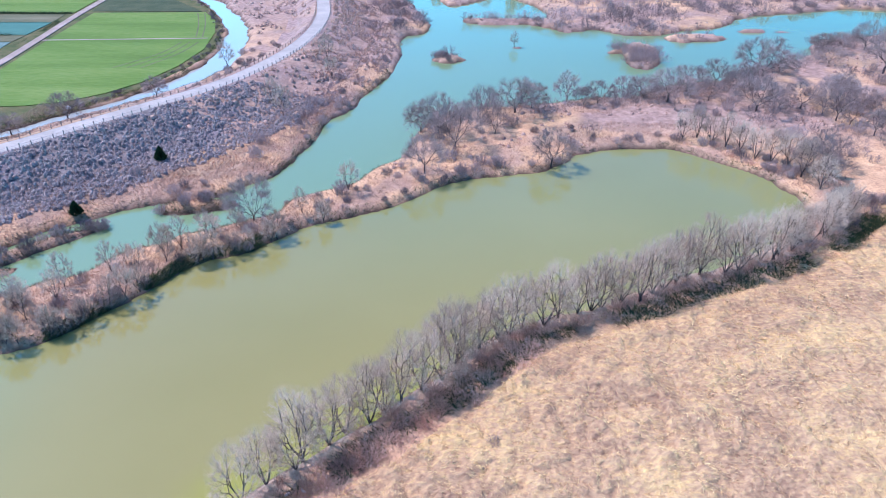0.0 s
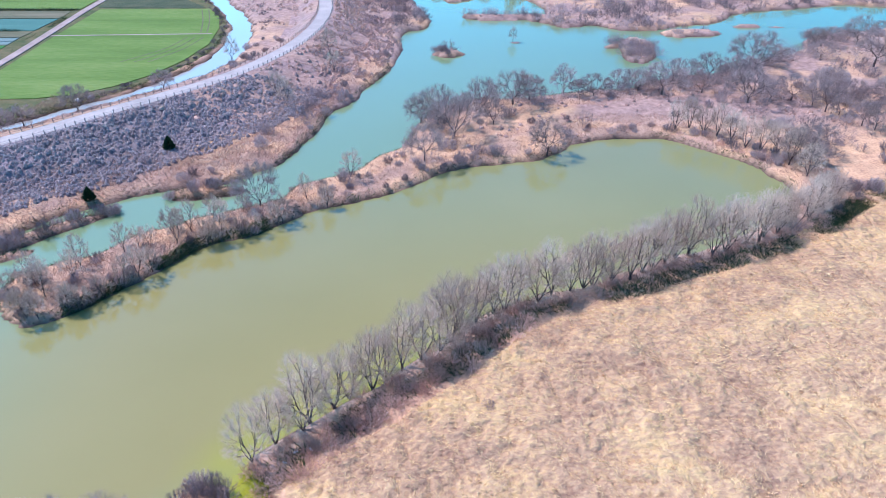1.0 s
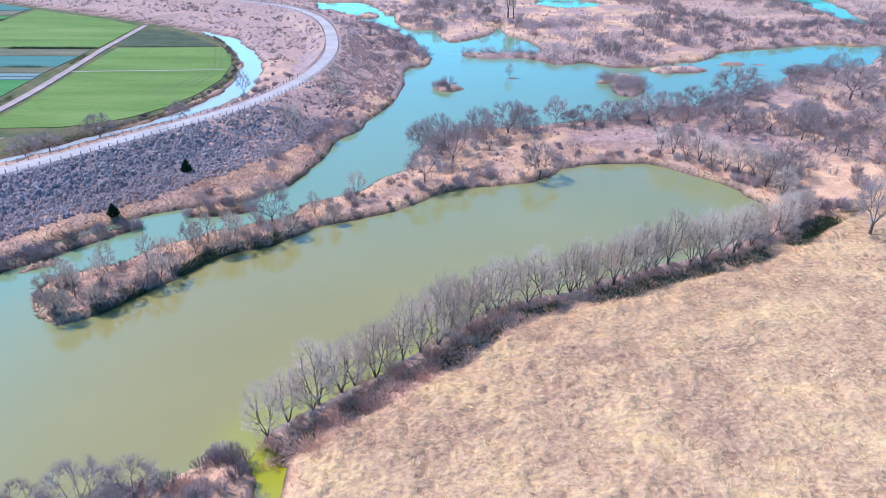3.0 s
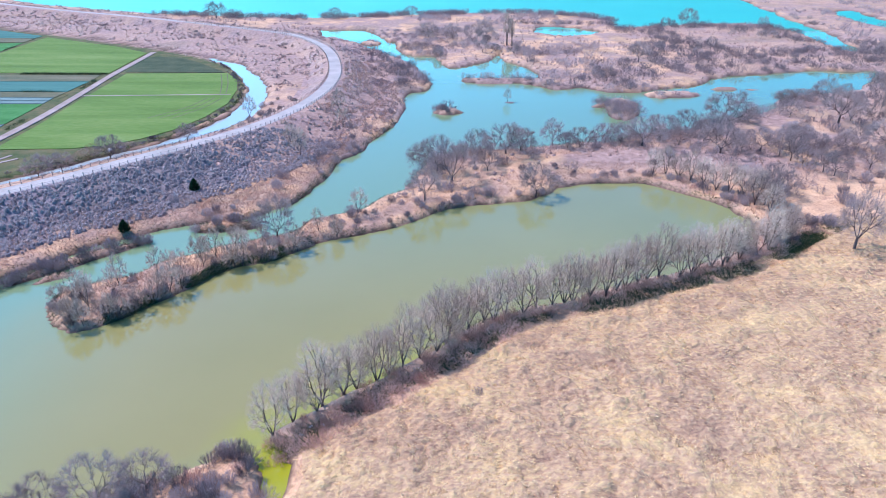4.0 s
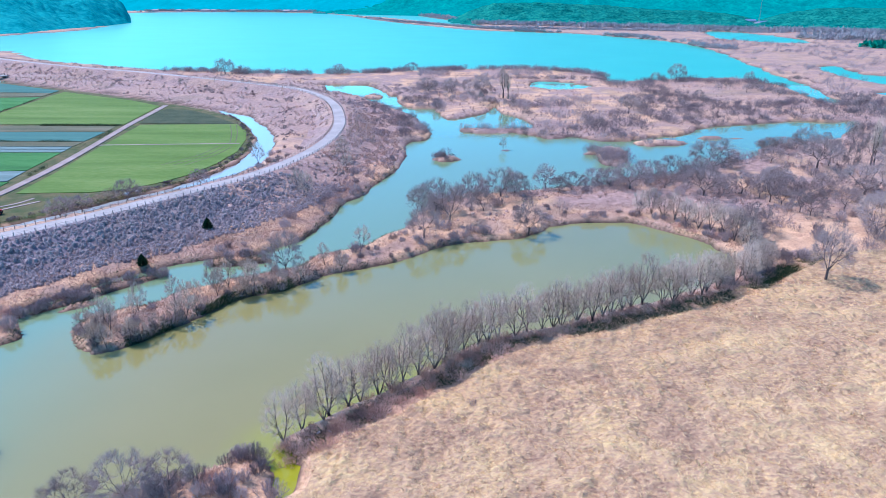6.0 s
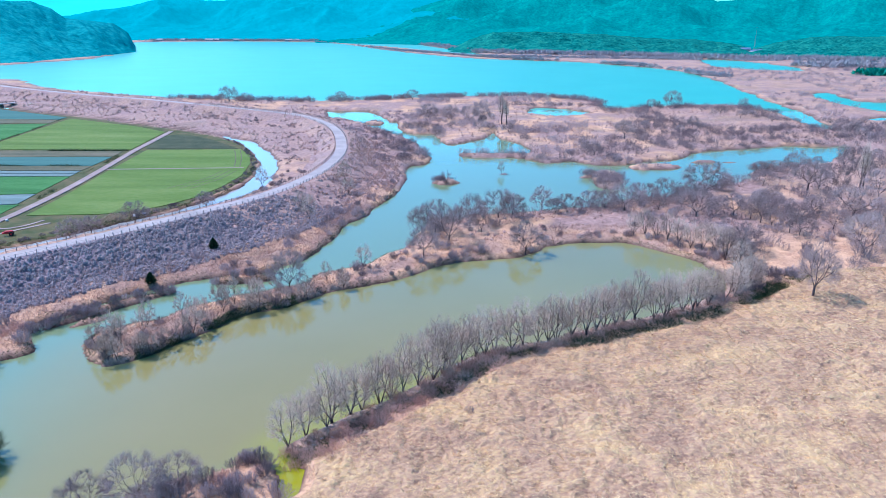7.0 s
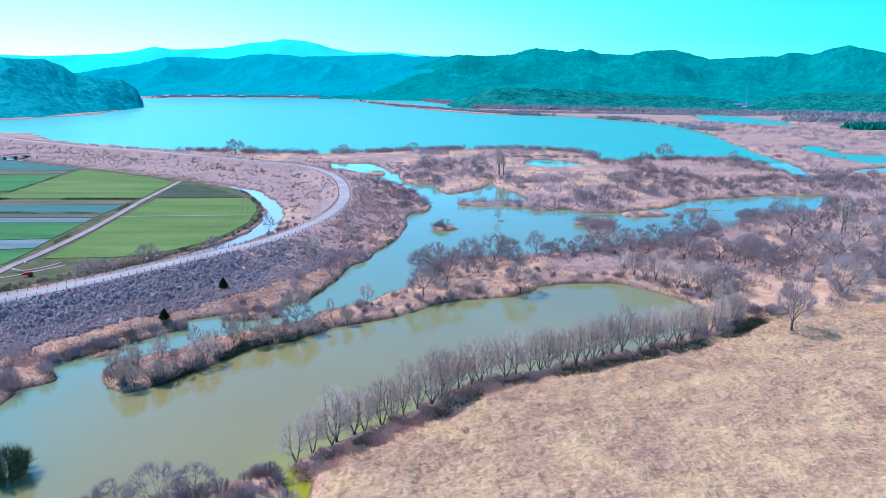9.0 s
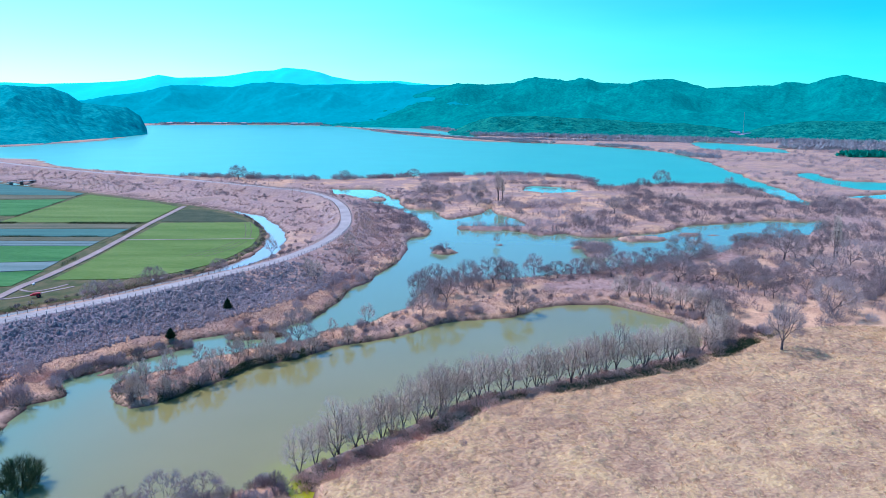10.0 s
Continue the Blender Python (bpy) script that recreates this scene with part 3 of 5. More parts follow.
weeds = step01(19, 12, road_d + 5 * patch) * step01(150, 120, fy + 10 * patch) * (fx > -140) * (road_s < 0)
weeds = np.maximum(weeds, 0.95 * step01(26, 19, road_d) * step01(190, 240, fy) * (0.55 + 0.45 * vnoise(fx, fy, 5, 1)))
weeds = np.maximum(weeds, 0.6 * step01(26, 14, road_d + 9 * patch) * (0.45 + 0.55 * vnoise(fx, fy, 4, 1)))
weeds = np.maximum(weeds, 0.85 * step01(0.34, 0.6, 0.6 * vnoise(fx, fy, 9, 4) + 0.4 * vnoise(fx, fy, 3.5, 2)) * step01(132, 150, fy))
weeds = np.maximum(weeds, 0.5 * step01(0.35, 0.6, vnoise(fx, fy, 4, 3)) * step01(12, 4, land) * step01(-10, 2, fy - 0.75 * fx - 82))
weeds = np.maximum(weeds, 0.6 * step01(4.5, 1.5, row_d + 2 * patch))
weeds = np.maximum(weeds, 0.7 * step01(60, 110, fx) * step01(120, 160, fy) * step01(0.5, 3, land) * (0.5 + 0.5 * vnoise(fx, fy, 6, 1)))
weeds = np.maximum(weeds, (road_s > 0) * ~in_polder * step01(200, 230, fy) * step01(70, 55, road_d) * (0.6 + 0.4 * vnoise(fx, fy, 6, 3)))
grass = np.where(in_polder, 1.0, 0.0) + 0.2 * step01(0.72, 0.85, vnoise(fx, fy, 14, 6))
mud = step01(0.7, 0.2, land + 0.9 * vnoise(fx, fy, 4, 5)) + step01(0.1, 0.0, land)
slope = step01(23, 17, road_d + 5 * patch) * step01(91, 82, fx * 0.72 + fy * 0.69 - 4 * patch) * (fx > -150) * (road_s < 0)
for name, value in (("weeds", weeds), ("slope", slope), ("grass", grass), ("mud", mud)):
    me.attributes.new(name, "FLOAT", "POINT").data.foreach_set("value", np.clip(value, 0, 1).astype(np.float32))
tagged(new("ground", me), "dry tan winter grassland with muddy river banks", "ground", kind="structure")

SEAM = 362
wx, wy = np.array([-4900, -2000, -600, *np.arange(-140, 180, 2.0), 600, 2000, 4900]), np.array([-2500, -600, *np.arange(20, 360, 2.0), SEAM])
WX, WY = (a.ravel() for a in np.meshgrid(wx, wy))
k = np.arange(len(WX)).reshape(len(wy), len(wx))
me = array_mesh("water", np.stack([WX, WY, 0 * WX], 1), np.stack([k[:-1, :-1], k[:-1, 1:], k[1:, 1:], k[1:, :-1]], -1).reshape(-1, 4), WATER)
pond_d, in_pond = line_distance(WX, WY, WATERS[0])
# Muddy in the pond; thinned at its far end as painted sky reflection.
silt_sky = step01(6, -3, np.where(in_pond, -pond_d, pond_d)) * (0.35 + 0.65 * step01(-56, -30, WX)) * (1 - 0.35 * step01(80, 125, WY))
me.attributes.new("silt_sky", "FLOAT", "POINT").data.foreach_set("value", (0.2 + 0.8 * silt_sky).astype(np.float32))
canal_d, in_canal = line_distance(WX, WY, WATERS[4])
milk = np.where(in_canal, 1.0, step01(4, 1, canal_d))
me.attributes.new("milk", "FLOAT", "POINT").data.foreach_set("value", milk.astype(np.float32))
row_w, _ = line_distance(WX, WY, ROW_Q, False)
algae = np.maximum(step01(6, 1.5, np.hypot(WX + 14, (WY - 66) * 0.8)), 0.5 * step01(5.5, 1, row_w) * step01(8, -6, WX))
me.attributes.new("algae", "FLOAT", "POINT").data.foreach_set("value", algae.astype(np.float32))
tagged(new("water", me), "still olive-green pond and river water mirroring the sky", "water", kind="structure")
wq = [[-4900, SEAM, 0], [4900, SEAM, 0], [4900, 4900, 0], [-4900, 4900, 0]]
tagged(new("lake", array_mesh("lake", wq, [[0, 1, 2, 3]], LAKEM)), "wide wind-ruffled lake under a bright sky", "lake", kind="structure")


def ribbon(name, q, width, thick, z_of, mat, label, category):
    """A strip of paving along a plan line, with its own thickness."""
    t = np.gradient(q, axis=0)
    t /= np.linalg.norm(t, axis=1, keepdims=True)
    s = np.stack([-t[:, 1], t[:, 0]], 1) * width / 2
    z = z_of(q)
    rows = [np.column_stack([q + s, z]), np.column_stack([q - s, z])]
    v = np.concatenate(rows + [r - [0, 0, thick] for r in rows])
    n = len(q)
    i = np.arange(n - 1)
    f = [np.stack([a * n + i, a * n + i + 1, b * n + i + 1, b * n + i], 1) for a, b in ((1, 0), (0, 2), (3, 1), (2, 3))]
    return tagged(new(name, array_mesh(name, v, np.concatenate(f), mat)), label, category, kind="structure")


road_q = smooth_line(ROAD, False, 10)
ROAD_TOP = 3.93
ribbon("road", road_q, 3.4, 0.35, lambda q: np.full(len(q), ROAD_TOP), CONCRETE, "pale concrete service road on top of the levee", "road")
road_t = np.gradient(road_q, axis=0)
road_t /= np.linalg.norm(road_t, axis=1, keepdims=True)
road_n = np.stack([-road_t[:, 1], road_t[:, 0]], 1)


def levee_slopes():
    """The two slopes of the far levee, swept along the road, finer than the ground sheet."""
    q = road_q[(road_q[:, 1] > 148) & (road_q[:, 1] < 480)]
    x, y, a = along(q, 1.3)
    o = np.arange(-16.5, 10.6, 0.9)
    X, Y = x[:, None] - np.sin(a)[:, None] * o, y[:, None] + np.cos(a)[:, None] * o
    d = shore(X.ravel(), Y.ravel())
    Z = ground_z(X.ravel(), Y.ravel(), d).reshape(X.shape) + (vnoise(X, Y, 2.6, 3) - 0.5) * 0.35 * np.clip(np.abs(o) - 2.4, 0, 1)
    Z = np.where(d.reshape(X.shape) < 1.6, -0.6, Z)
    Z[:, [0, -1]] -= 0.3
    k = np.arange(X.size).reshape(X.shape)
    quads = np.stack([k[:-1, :-1], k[1:, :-1], k[1:, 1:], k[:-1, 1:]], -1).reshape(-1, 4)
    me = array_mesh("levee", np.stack([X, Y, Z], -1).reshape(-1, 3), quads[:, ::-1], GROUND, True)
    weeds = np.clip(0.62 + 0.6 * vnoise(X, Y, 5, 1) * (0.4 + vnoise(X, Y, 17, 4)), 0, 1).ravel()
    me.attributes.new("weeds", "FLOAT", "POINT").data.foreach_set("value", weeds.astype(np.float32))
    tagged(new("levee", me), "weedy mauve and tan earth levee under the road", "levee", kind="structure")


# ---- road fences ----
def along(q, gap, start=0.0, stop=1e9):
    """Points every so many metres along a plan line, with the heading there."""
    seg = np.linalg.norm(np.diff(q, axis=0), axis=1)
    s = np.concatenate([[0], np.cumsum(seg)])
    at = np.arange(start, min(stop, s[-1]), gap)
    x, y = np.interp(at, s, q[:, 0]), np.interp(at, s, q[:, 1])
    k = np.clip(np.searchsorted(s, at) - 1, 0, len(q) - 2)
    d = q[k + 1] - q[k]
    return x, y, np.arctan2(d[:, 1], d[:, 0])


levee_slopes()


def road_fence(side, height, gap, mat, label):
    """Guard posts with a cap each, and two cables along the road."""
    q = road_q + road_n * side
    root = tagged(new("road_fence"), label, "fence", group="fences along the road")
    bm = bmesh.new()
    box(bm, 0, 0, height / 2, 0.11, 0.11, height, 0.015)
    me = bpy.data.meshes.new("post")
    bm.to_mesh(me), bm.free()
    me.materials.append(mat)
    bm = box(bmesh.new(), 0, 0, height + 0.02, 0.17, 0.17, 0.05, 0.01)
    lid = bpy.data.meshes.new("cap")
    bm.to_mesh(lid), bm.free()
    lid.materials.append(mat)
    x, y, a = along(q, gap, 60, 360)
    for px, py, pa in zip(x, y, a):
        ob = part_mesh("post", me, root)
        ob.matrix_basis = pose(px, py, ROAD_TOP - 0.15, 0, 0, math.degrees(pa))
        part_mesh("cap", lid, ob)
    for h in (0.45, 0.8):
        p = np.column_stack([x, y, np.full(len(x), ROAD_TOP - 0.15 + h * height)])
        v, f = tubes(np.column_stack([p[:-1], p[1:], np.full((len(p) - 1, 2), 0.02)]), 4)
        part_mesh("rail", array_mesh("rail", v, f, mat), root)


road_fence(1.95, 0.85, 1.6, POSTM, "low brown guard fence along the field side of the levee road")
road_fence(-1.95, 0.8, 1.6, CONCRETE, "low pale guard fence along the river side of the levee road")


# ---- fields ----
def slab(name, pts, z, mat, label, category, depth=0.4):
    bm = bmesh.new()
    face = bm.faces.new([bm.verts.new((x, y, z)) for x, y in pts])
    if face.normal.z < 0:
        face.normal_flip()
    made = bmesh.ops.extrude_face_region(bm, geom=[face])
    bmesh.ops.translate(bm, vec=(0, 0, -depth), verts=[g for g in made["geom"] if isinstance(g, bmesh.types.BMVert)])
    bmesh.ops.recalc_face_normals(bm, faces=bm.faces)
    me = bpy.data.meshes.new(name)
    bm.to_mesh(me), bm.free()
    me.materials.append(mat)
    return tagged(new(name, me), label, category, kind="structure")


slab("field_1", [(-92.5, 153.7), (-93.9, 171.2), (-97.5, 198.6), (-101.5, 236.3), (-70.1, 238.3), (-64.2, 227.5), (-60, 213.1), (-57.6, 196.4), (-58.6, 182.1), (-61.5, 170.5), (-66, 162.5), (-71, 157.5), (-77.3, 154.9), (-85.9, 154.3)],
     0.62, CROP, "bright green young crop field by the canal", "field")
slab("field_2", [(-159.6, 236), (-107.2, 236.4), (-111.8, 277), (-129.4, 291.5), (-170.2, 316), (-169, 304), (-161, 250)], 0.62, CROP, "bright green young crop field beyond the track", "field")
slab("field_3", [(-190, 129), (-98.4, 148), (-99.8, 163), (-190, 143)], 0.62, CROP2, "dense green crop strip by the track", "field")
slab("field_4", [(-190, 143.6), (-100.6, 163.6), (-102, 173.2), (-190, 161)], 0.64, FILM, "pale plastic mulch strip in the fields", "field")
slab("field_5", [(-190, 161.6), (-102.2, 173.9), (-104.6, 193.6), (-190, 191.4)], 0.62, CROP2, "dense green crop strip by the track", "field")
slab("field_6", [(-190, 192), (-104.8, 194.3), (-105.2, 197.4), (-190, 195.4)], 0.64, FILM, "pale plastic mulch strip in the fields", "field")
slab("field_7", [(-190, 195.8), (-105.3, 197.8), (-105.7, 201.3), (-190, 199.4)], 0.64, FILM, "pale plastic mulch strip in the fields", "field")
slab("field_8", [(-195, 200), (-105.8, 202), (-106, 208.3), (-195, 206.6)], 0.62, STUBBLE, "brown-grey stubble strip in the fields", "field")
slab("field_9", [(-195, 207.2), (-106.2, 209), (-107, 223.2), (-195, 219.8)], 0.64, FLOODED, "flooded teal field strip beside the track", "field")
slab("field_10", [(-200, 220.4), (-107.1, 223.9), (-108.5, 233.6), (-160, 231.8), (-200, 230)], 0.62, STUBBLE, "brown-grey stubble strip in the fields", "field")
slab("field_11", [(-262, 246), (-163, 251), (-166.5, 275.5), (-171, 299), (-262, 285)], 0.62, CROP2, "dense green crop field beyond a ditch", "field")
slab("field_12", [(-300, 286), (-172, 302), (-173.4, 312), (-300, 318)], 0.63, STUBBLE, "brown-grey stubble field beyond a ditch", "field")
slab("field_13", [(-103.1, 238.9), (-107.4, 261), (-105.8, 269), (-96, 267.5), (-85.5, 257), (-75, 244), (-71.5, 239.4)], 0.6, ROUGH_GRASS, "dark rough grass patch at the field corner", "field")
slab("field_14", [(-310, 320), (-174, 313), (-174.6, 320), (-236, 357), (-310, 400)], 0.63, FLOODED, "flooded pale teal field beyond a ditch", "field")
slab("field_line", [(-99.2, 203.2), (-99.2, 204), (-60, 207.4), (-60, 206.6)], 0.66, DIRT, "pale bare strip across the crop field", "path", 0.1)
for pts in ([(-72, 237), (-67, 222), (-63.2, 208)], [(-70, 237), (-65.2, 222), (-61.6, 208)], [(-61, 203), (-62, 192), (-66, 180)], [(-63, 203), (-64.2, 192), (-69, 180)], [(-65, 203), (-66.4, 192), (-72, 180)]):
    ribbon("wheel_track", smooth_line(pts, False, 6), 0.3, 0.05, lambda p: np.full(len(p), 0.645), STUBBLE, "dark wheel track through the green crop", "track")
track_q = smooth_line([(-94, 128), (-95, 139.7), (-95.8, 148.5), (-95.6, 156), (-97.2, 178.6), (-100.6, 204.2), (-104.8, 232.9), (-107.4, 256), (-110, 278.5)], False, 6)
ribbon("farm_track", track_q, 2.0, 0.3, lambda p: np.full(len(p), 0.68), DIRT, "pale dirt farm track between the fields", "track")
for pts in ([(-94.5, 145), (-91, 143.5), (-88, 146), (-86.5, 150)], [(-94, 137), (-90.5, 139), (-87.6, 143), (-84, 148)]):
    ribbon("farm_track", smooth_line(pts, False, 6), 0.7, 0.2, lambda p: np.full(len(p), 0.6), DIRT, "worn wheel ruts branching off the farm track", "track")


# ---- bare trees ----
def grow_tree(seed, height, wide, stems, fork, tips=150, each=38, twig_r=0.0046, low=0.32, stout=1.35):
    """Limbs and twigs of a bare broadleaf tree: limbs fork again and again until they fill a rounded crown."""
    r = np.random.RandomState(seed)
    limbs, twigs = [], []
    mid, half = np.array([0, 0, height * 0.42]), np.array([wide / 2, wide / 2, height * 0.52])
    d = r.randn(tips, 3)
    d[:, 2] = np.abs(d[:, 2]) * 1.0 - 0.35
    d /= np.linalg.norm(d, axis=1, keepdims=True)
    ends = mid + d * half * (0.5 + 0.46 * r.rand(tips, 1) ** 0.6)
    ends[:, 2] = np.maximum(ends[:, 2], height * low)
    thin = (0.00085 * height + 0.0018) * stout

    def limb(p, q, r0, r1, n, bow):
        side, pts = r.randn(3) * bow * np.linalg.norm(q - p), []
        for i in range(n + 1):
            f = i / n
            pts.append(p + (q - p) * f + side * f * (1 - f) + np.array([0, 0, -0.1 * np.linalg.norm((q - p)[:2]) * f * (1 - f) * 2]))
        for i in range(n):
            limbs.append([*pts[i], *pts[i + 1], r0 + (r1 - r0) * i / n, r0 + (r1 - r0) * (i + 1) / n])
        return pts

    def fill(p, group):
        m = len(group)
        if m == 1:
            bow = r.randn(3) * 0.06 * np.linalg.norm(group[0] - p)
            pts = [p, (p + group[0]) / 2 + bow, group[0]]
            twigs.append(np.array([[*pts[0], *pts[1], thin * 1.3], [*(pts[0] * 0.4 + pts[1] * 0.6), *pts[2], thin]]))
            way = (group[0] - p) / (np.linalg.norm(group[0] - p) + 1e-9)
            f = 0.1 + 0.9 * r.rand(each, 1) ** 0.75
            root = np.where(f < 0.5, pts[0] + (pts[1] - pts[0]) * f * 2, pts[1] + (pts[2] - pts[1]) * (f * 2 - 1))
            out = root - mid
            out /= np.linalg.norm(out, axis=1, keepdims=True) + 1e-9
            dirs = way * 0.5 + out * 0.45 + r.randn(each, 3) * 0.5 + [0, 0, 0.2]
            dirs /= np.linalg.norm(dirs, axis=1, keepdims=True)
            tip = root + dirs * (0.07 + 0.15 * r.rand(each, 1)) * (0.5 * height + 0.5 * wide)
            over = np.linalg.norm((tip - mid) / half, axis=1, keepdims=True)
            tip = np.where(over > 1.05, mid + (tip - mid) * (1.05 + 0.06 * r.rand(each, 1)) / over, tip)
            twigs.append(np.column_stack([root, tip, twig_r * (0.6 + 0.8 * r.rand(each))]))
            return
        q = p + (group.mean(0) - p) * r.uniform(0.28, 0.45)
        limb(p, q, thin * m ** 0.5 * 1.15, thin * m ** 0.5, 1 if m < 8 else 2, 0.1)
        g = group - group.mean(0)
        axis = np.linalg.eigh(g.T @ g + np.eye(3) * 1e-6)[1][:, -1]
        order = np.argsort(g @ axis)
        cut = int(np.clip(round(m * r.uniform(0.36, 0.64)), 1, m - 1))
        fill(q, group[order[:cut]])
        fill(q, group[order[cut:]])

    base, top = np.array([0, 0, -0.3]), np.array([r.randn() * 0.06, r.randn() * 0.06, max(fork, 0.15)])
    limb(base, top, thin * tips ** 0.5 * 1.6, thin * tips ** 0.5 * 1.2, 3, 0.05)
    base = top
    turn = (np.arctan2(ends[:, 1], ends[:, 0]) + r.rand() * 6.28) % 6.2832
    order = np.argsort(turn)
    for group in np.array_split(ends[order], stems):
        a = group.mean(0)[:2]
        off = np.array([*(a / (np.linalg.norm(a) + 1e-9)), 0]) * 0.04 - np.array([0, 0, 0.05])
        fill(base + off, group)
    return limbs, np.concatenate(twigs)


TREE_SIZE = {}


def tree_template(name, label, seed, height, wide, stems, fork, twig=None, **more):
    limbs, twigs = grow_tree(seed, height, wide, stems, fork, **more)
    v, f = tubes(limbs, 4)
    v2, f2 = slivers(twigs, seed)
    root = tagged(new(name), label, "tree")
    TREE_SIZE[root.name] = (height, wide)
    part_mesh("trunk", array_mesh("trunk", v, f, BARK, True), root, "dark forked trunk and limbs")
    part_mesh("crown", array_mesh("crown", v2, f2, twig or TWIG), root, "fine grey-pink bare twigs")
    return root


def planted(template, x, y, size=1.0, turn=None, sink=0.05, z=None, label="", group=""):
    zz = float(on_ground(x, y)[0]) if z is None else z
    turn = random.uniform(0, 360) if turn is None else turn
    ob = copy_thing(template, pose(x, y, max(zz, -0.3) - sink, random.uniform(-3, 3), random.uniform(-3, 3), turn))
    ob.scale = (size * random.uniform(0.9, 1.1), size * random.uniform(0.9, 1.1), size)
    return tagged(ob, label, group=group)


def planted_to(x, y, high, wide, kinds=None, group="", label=""):
    """A round-crowned tree of a given height and crown width."""
    kinds = kinds or dome_trees
    kind = kinds[int(abs(x * 7 + y * 3)) % len(kinds)]
    h0, w0 = TREE_SIZE[kind.name]
    ob = planted(kind, x, y, group=group, label=label)
    ob.scale = (1.12 * wide / w0, 1.12 * wide / w0, 1.05 * high / h0)
    return ob


def shrub_rows(seed, stems, twigs, height, width, r0, lift):
    """The stems of a rounded thicket, from its foot outwards, and the fine twigs on them."""
    r = np.random.RandomState(seed)
    a, f = r.rand(stems) * 6.28, r.rand(stems) ** 0.6
    ring = np.stack([np.cos(a), np.sin(a), 0 * a], 1)
    foot = ring * (width * 0.3 * r.rand(stems))[:, None]
    foot[:, 2] = -0.1
    tip = ring * (f * width * 0.46)[:, None]
    tip[:, 2] = height * np.sqrt(np.clip(1 - (f * 0.93) ** 2, 0.06, 1)) * (0.68 + 0.24 * r.rand(stems))
    main = np.column_stack([foot, tip, np.full(stems, r0 * 1.2)])
    k = np.repeat(np.arange(stems), twigs)
    g = (0.15 + 0.85 * r.rand(len(k)) ** 0.8)[:, None]
    q = foot[k] + (tip - foot)[k] * g
    d = (tip - foot)[k] / np.linalg.norm(tip - foot, axis=1)[k][:, None] + r.randn(len(k), 3) * 0.6 + [0, 0, lift]
    d /= np.linalg.norm(d, axis=1, keepdims=True)
    e = q + d * (height * (0.1 + 0.2 * r.rand(len(k))))[:, None]
    e[:, 2] = np.maximum(e[:, 2], 0.02)
    return np.concatenate([main, np.column_stack([q, e, r0 * (0.6 + 0.8 * r.rand(len(k)))])])


def shrub_template(name, label, seed, stems, twigs, height, width, mat, r0=0.012, lift=0.35):
    v, f = slivers(shrub_rows(seed, stems, twigs, height, width, r0, lift), seed)
    return tagged(new(name, array_mesh(name, v, f, mat)), label, "shrub")


row_trees = [tree_template("willow_tree", "bare multi-stemmed willow on the pond bank", 11 + k, h, w, st, fo)
             for k, (h, w, st, fo) in enumerate([(8.0, 5.6, 4, 0), (8.6, 5.0, 3, 0), (7.4, 6.0, 5, 0), (8.8, 5.2, 3, 0.7), (7.8, 5.4, 4, 0.4)])]
dome_trees = [tree_template("bare_tree", "bare round-crowned tree in dry grass", 31 + k, h, w, st, fo, twig_r=0.006, tips=150, each=46, low=0.12, stout=1.1, twig=TWIG_DARK)
              for k, (h, w, st, fo) in enumerate([(6.2, 6.8, 4, 1.0), (5.4, 7.0, 5, 0.6), (7.0, 6.8, 4, 1.6)])]
sparse_trees = [tree_template("young_tree", "slim bare young tree on the bank", 41 + k, h, w, st, fo, twig_r=0.006, tips=60, each=46)
                for k, (h, w, st, fo) in enumerate([(4.6, 3.2, 4, 0.3), (5.2, 3.0, 3, 0.6)])]
tall_tree = tree_template("tall_tree", "tall slim bare tree above the marsh", 51, 13.5, 2.6, 2, 2.0, twig_r=0.012, tips=110, each=20)
lone_tree = tree_template("lone_tree", "dark bare tree standing alone in dry grass", 52, 9.2, 7.0, 4, 1.6, twig_r=0.007, each=42, twig=TWIG_DARK)
shrubs = [shrub_template("shrub", "leafless grey-brown shrub on the bank", 61 + k, 64, 30, 1.7, w, SHRUB, 0.009) for k, w in enumerate((2.6, 3.2, 2.2))]
brambles = [shrub_template("bramble_bush", "dark purple-brown bramble thicket", 71 + k, 56, 22, 1.0, w, BRAMBLE, 0.0095, 0.1) for k, w in enumerate((2.4, 3.0))]
# The bush's dark colour stands in for shade among its dense twigs.
pond_bush = shrub_template("pond_bush", "large shade-dark bush leaning over the pond", 75, 130, 40, 3.6, 5.6, SEDGE, 0.02, 0.2)
TEMPLATES = [pond_bush] + row_trees + dome_trees + sparse_trees + [tall_tree, lone_tree] + shrubs + brambles

rx, ry, _ = along(ROW_Q, 1.9, 0.4)
for k, (x, y) in enumerate(zip(rx, ry)):
    size = random.uniform(0.8, 1.0) * (1 if k > 2 else 0.8) * (1.0 if x < 38 else 0.85)
    planted(row_trees[k % 5], x + random.uniform(-0.5, 0.5), y + random.uniform(-0.6, 0.6), size, group="willows along the pond bank")
bx, by, ba = along(ROW_Q, 0.85, 0)
for k, (x, y, a) in enumerate(zip(bx, by, ba)):
    off = random.uniform(-0.7, 2.4 if x > 4 else 3.6)
    planted(brambles[k % 2], x + math.sin(a) * off, y - math.cos(a) * off, random.uniform(0.55, 1.05), group="brambles under the willows")
bx, by, ba = along(ROW_Q, 0.75, 0, 30)
for k, (x, y, a) in enumerate(zip(bx, by, ba)):
    off = random.uniform(0.8, 4.6)
    planted(brambles[k % 2], x + math.sin(a) * off, y - math.cos(a) * off, random.uniform(0.8, 1.25), group="brambles under the willows")
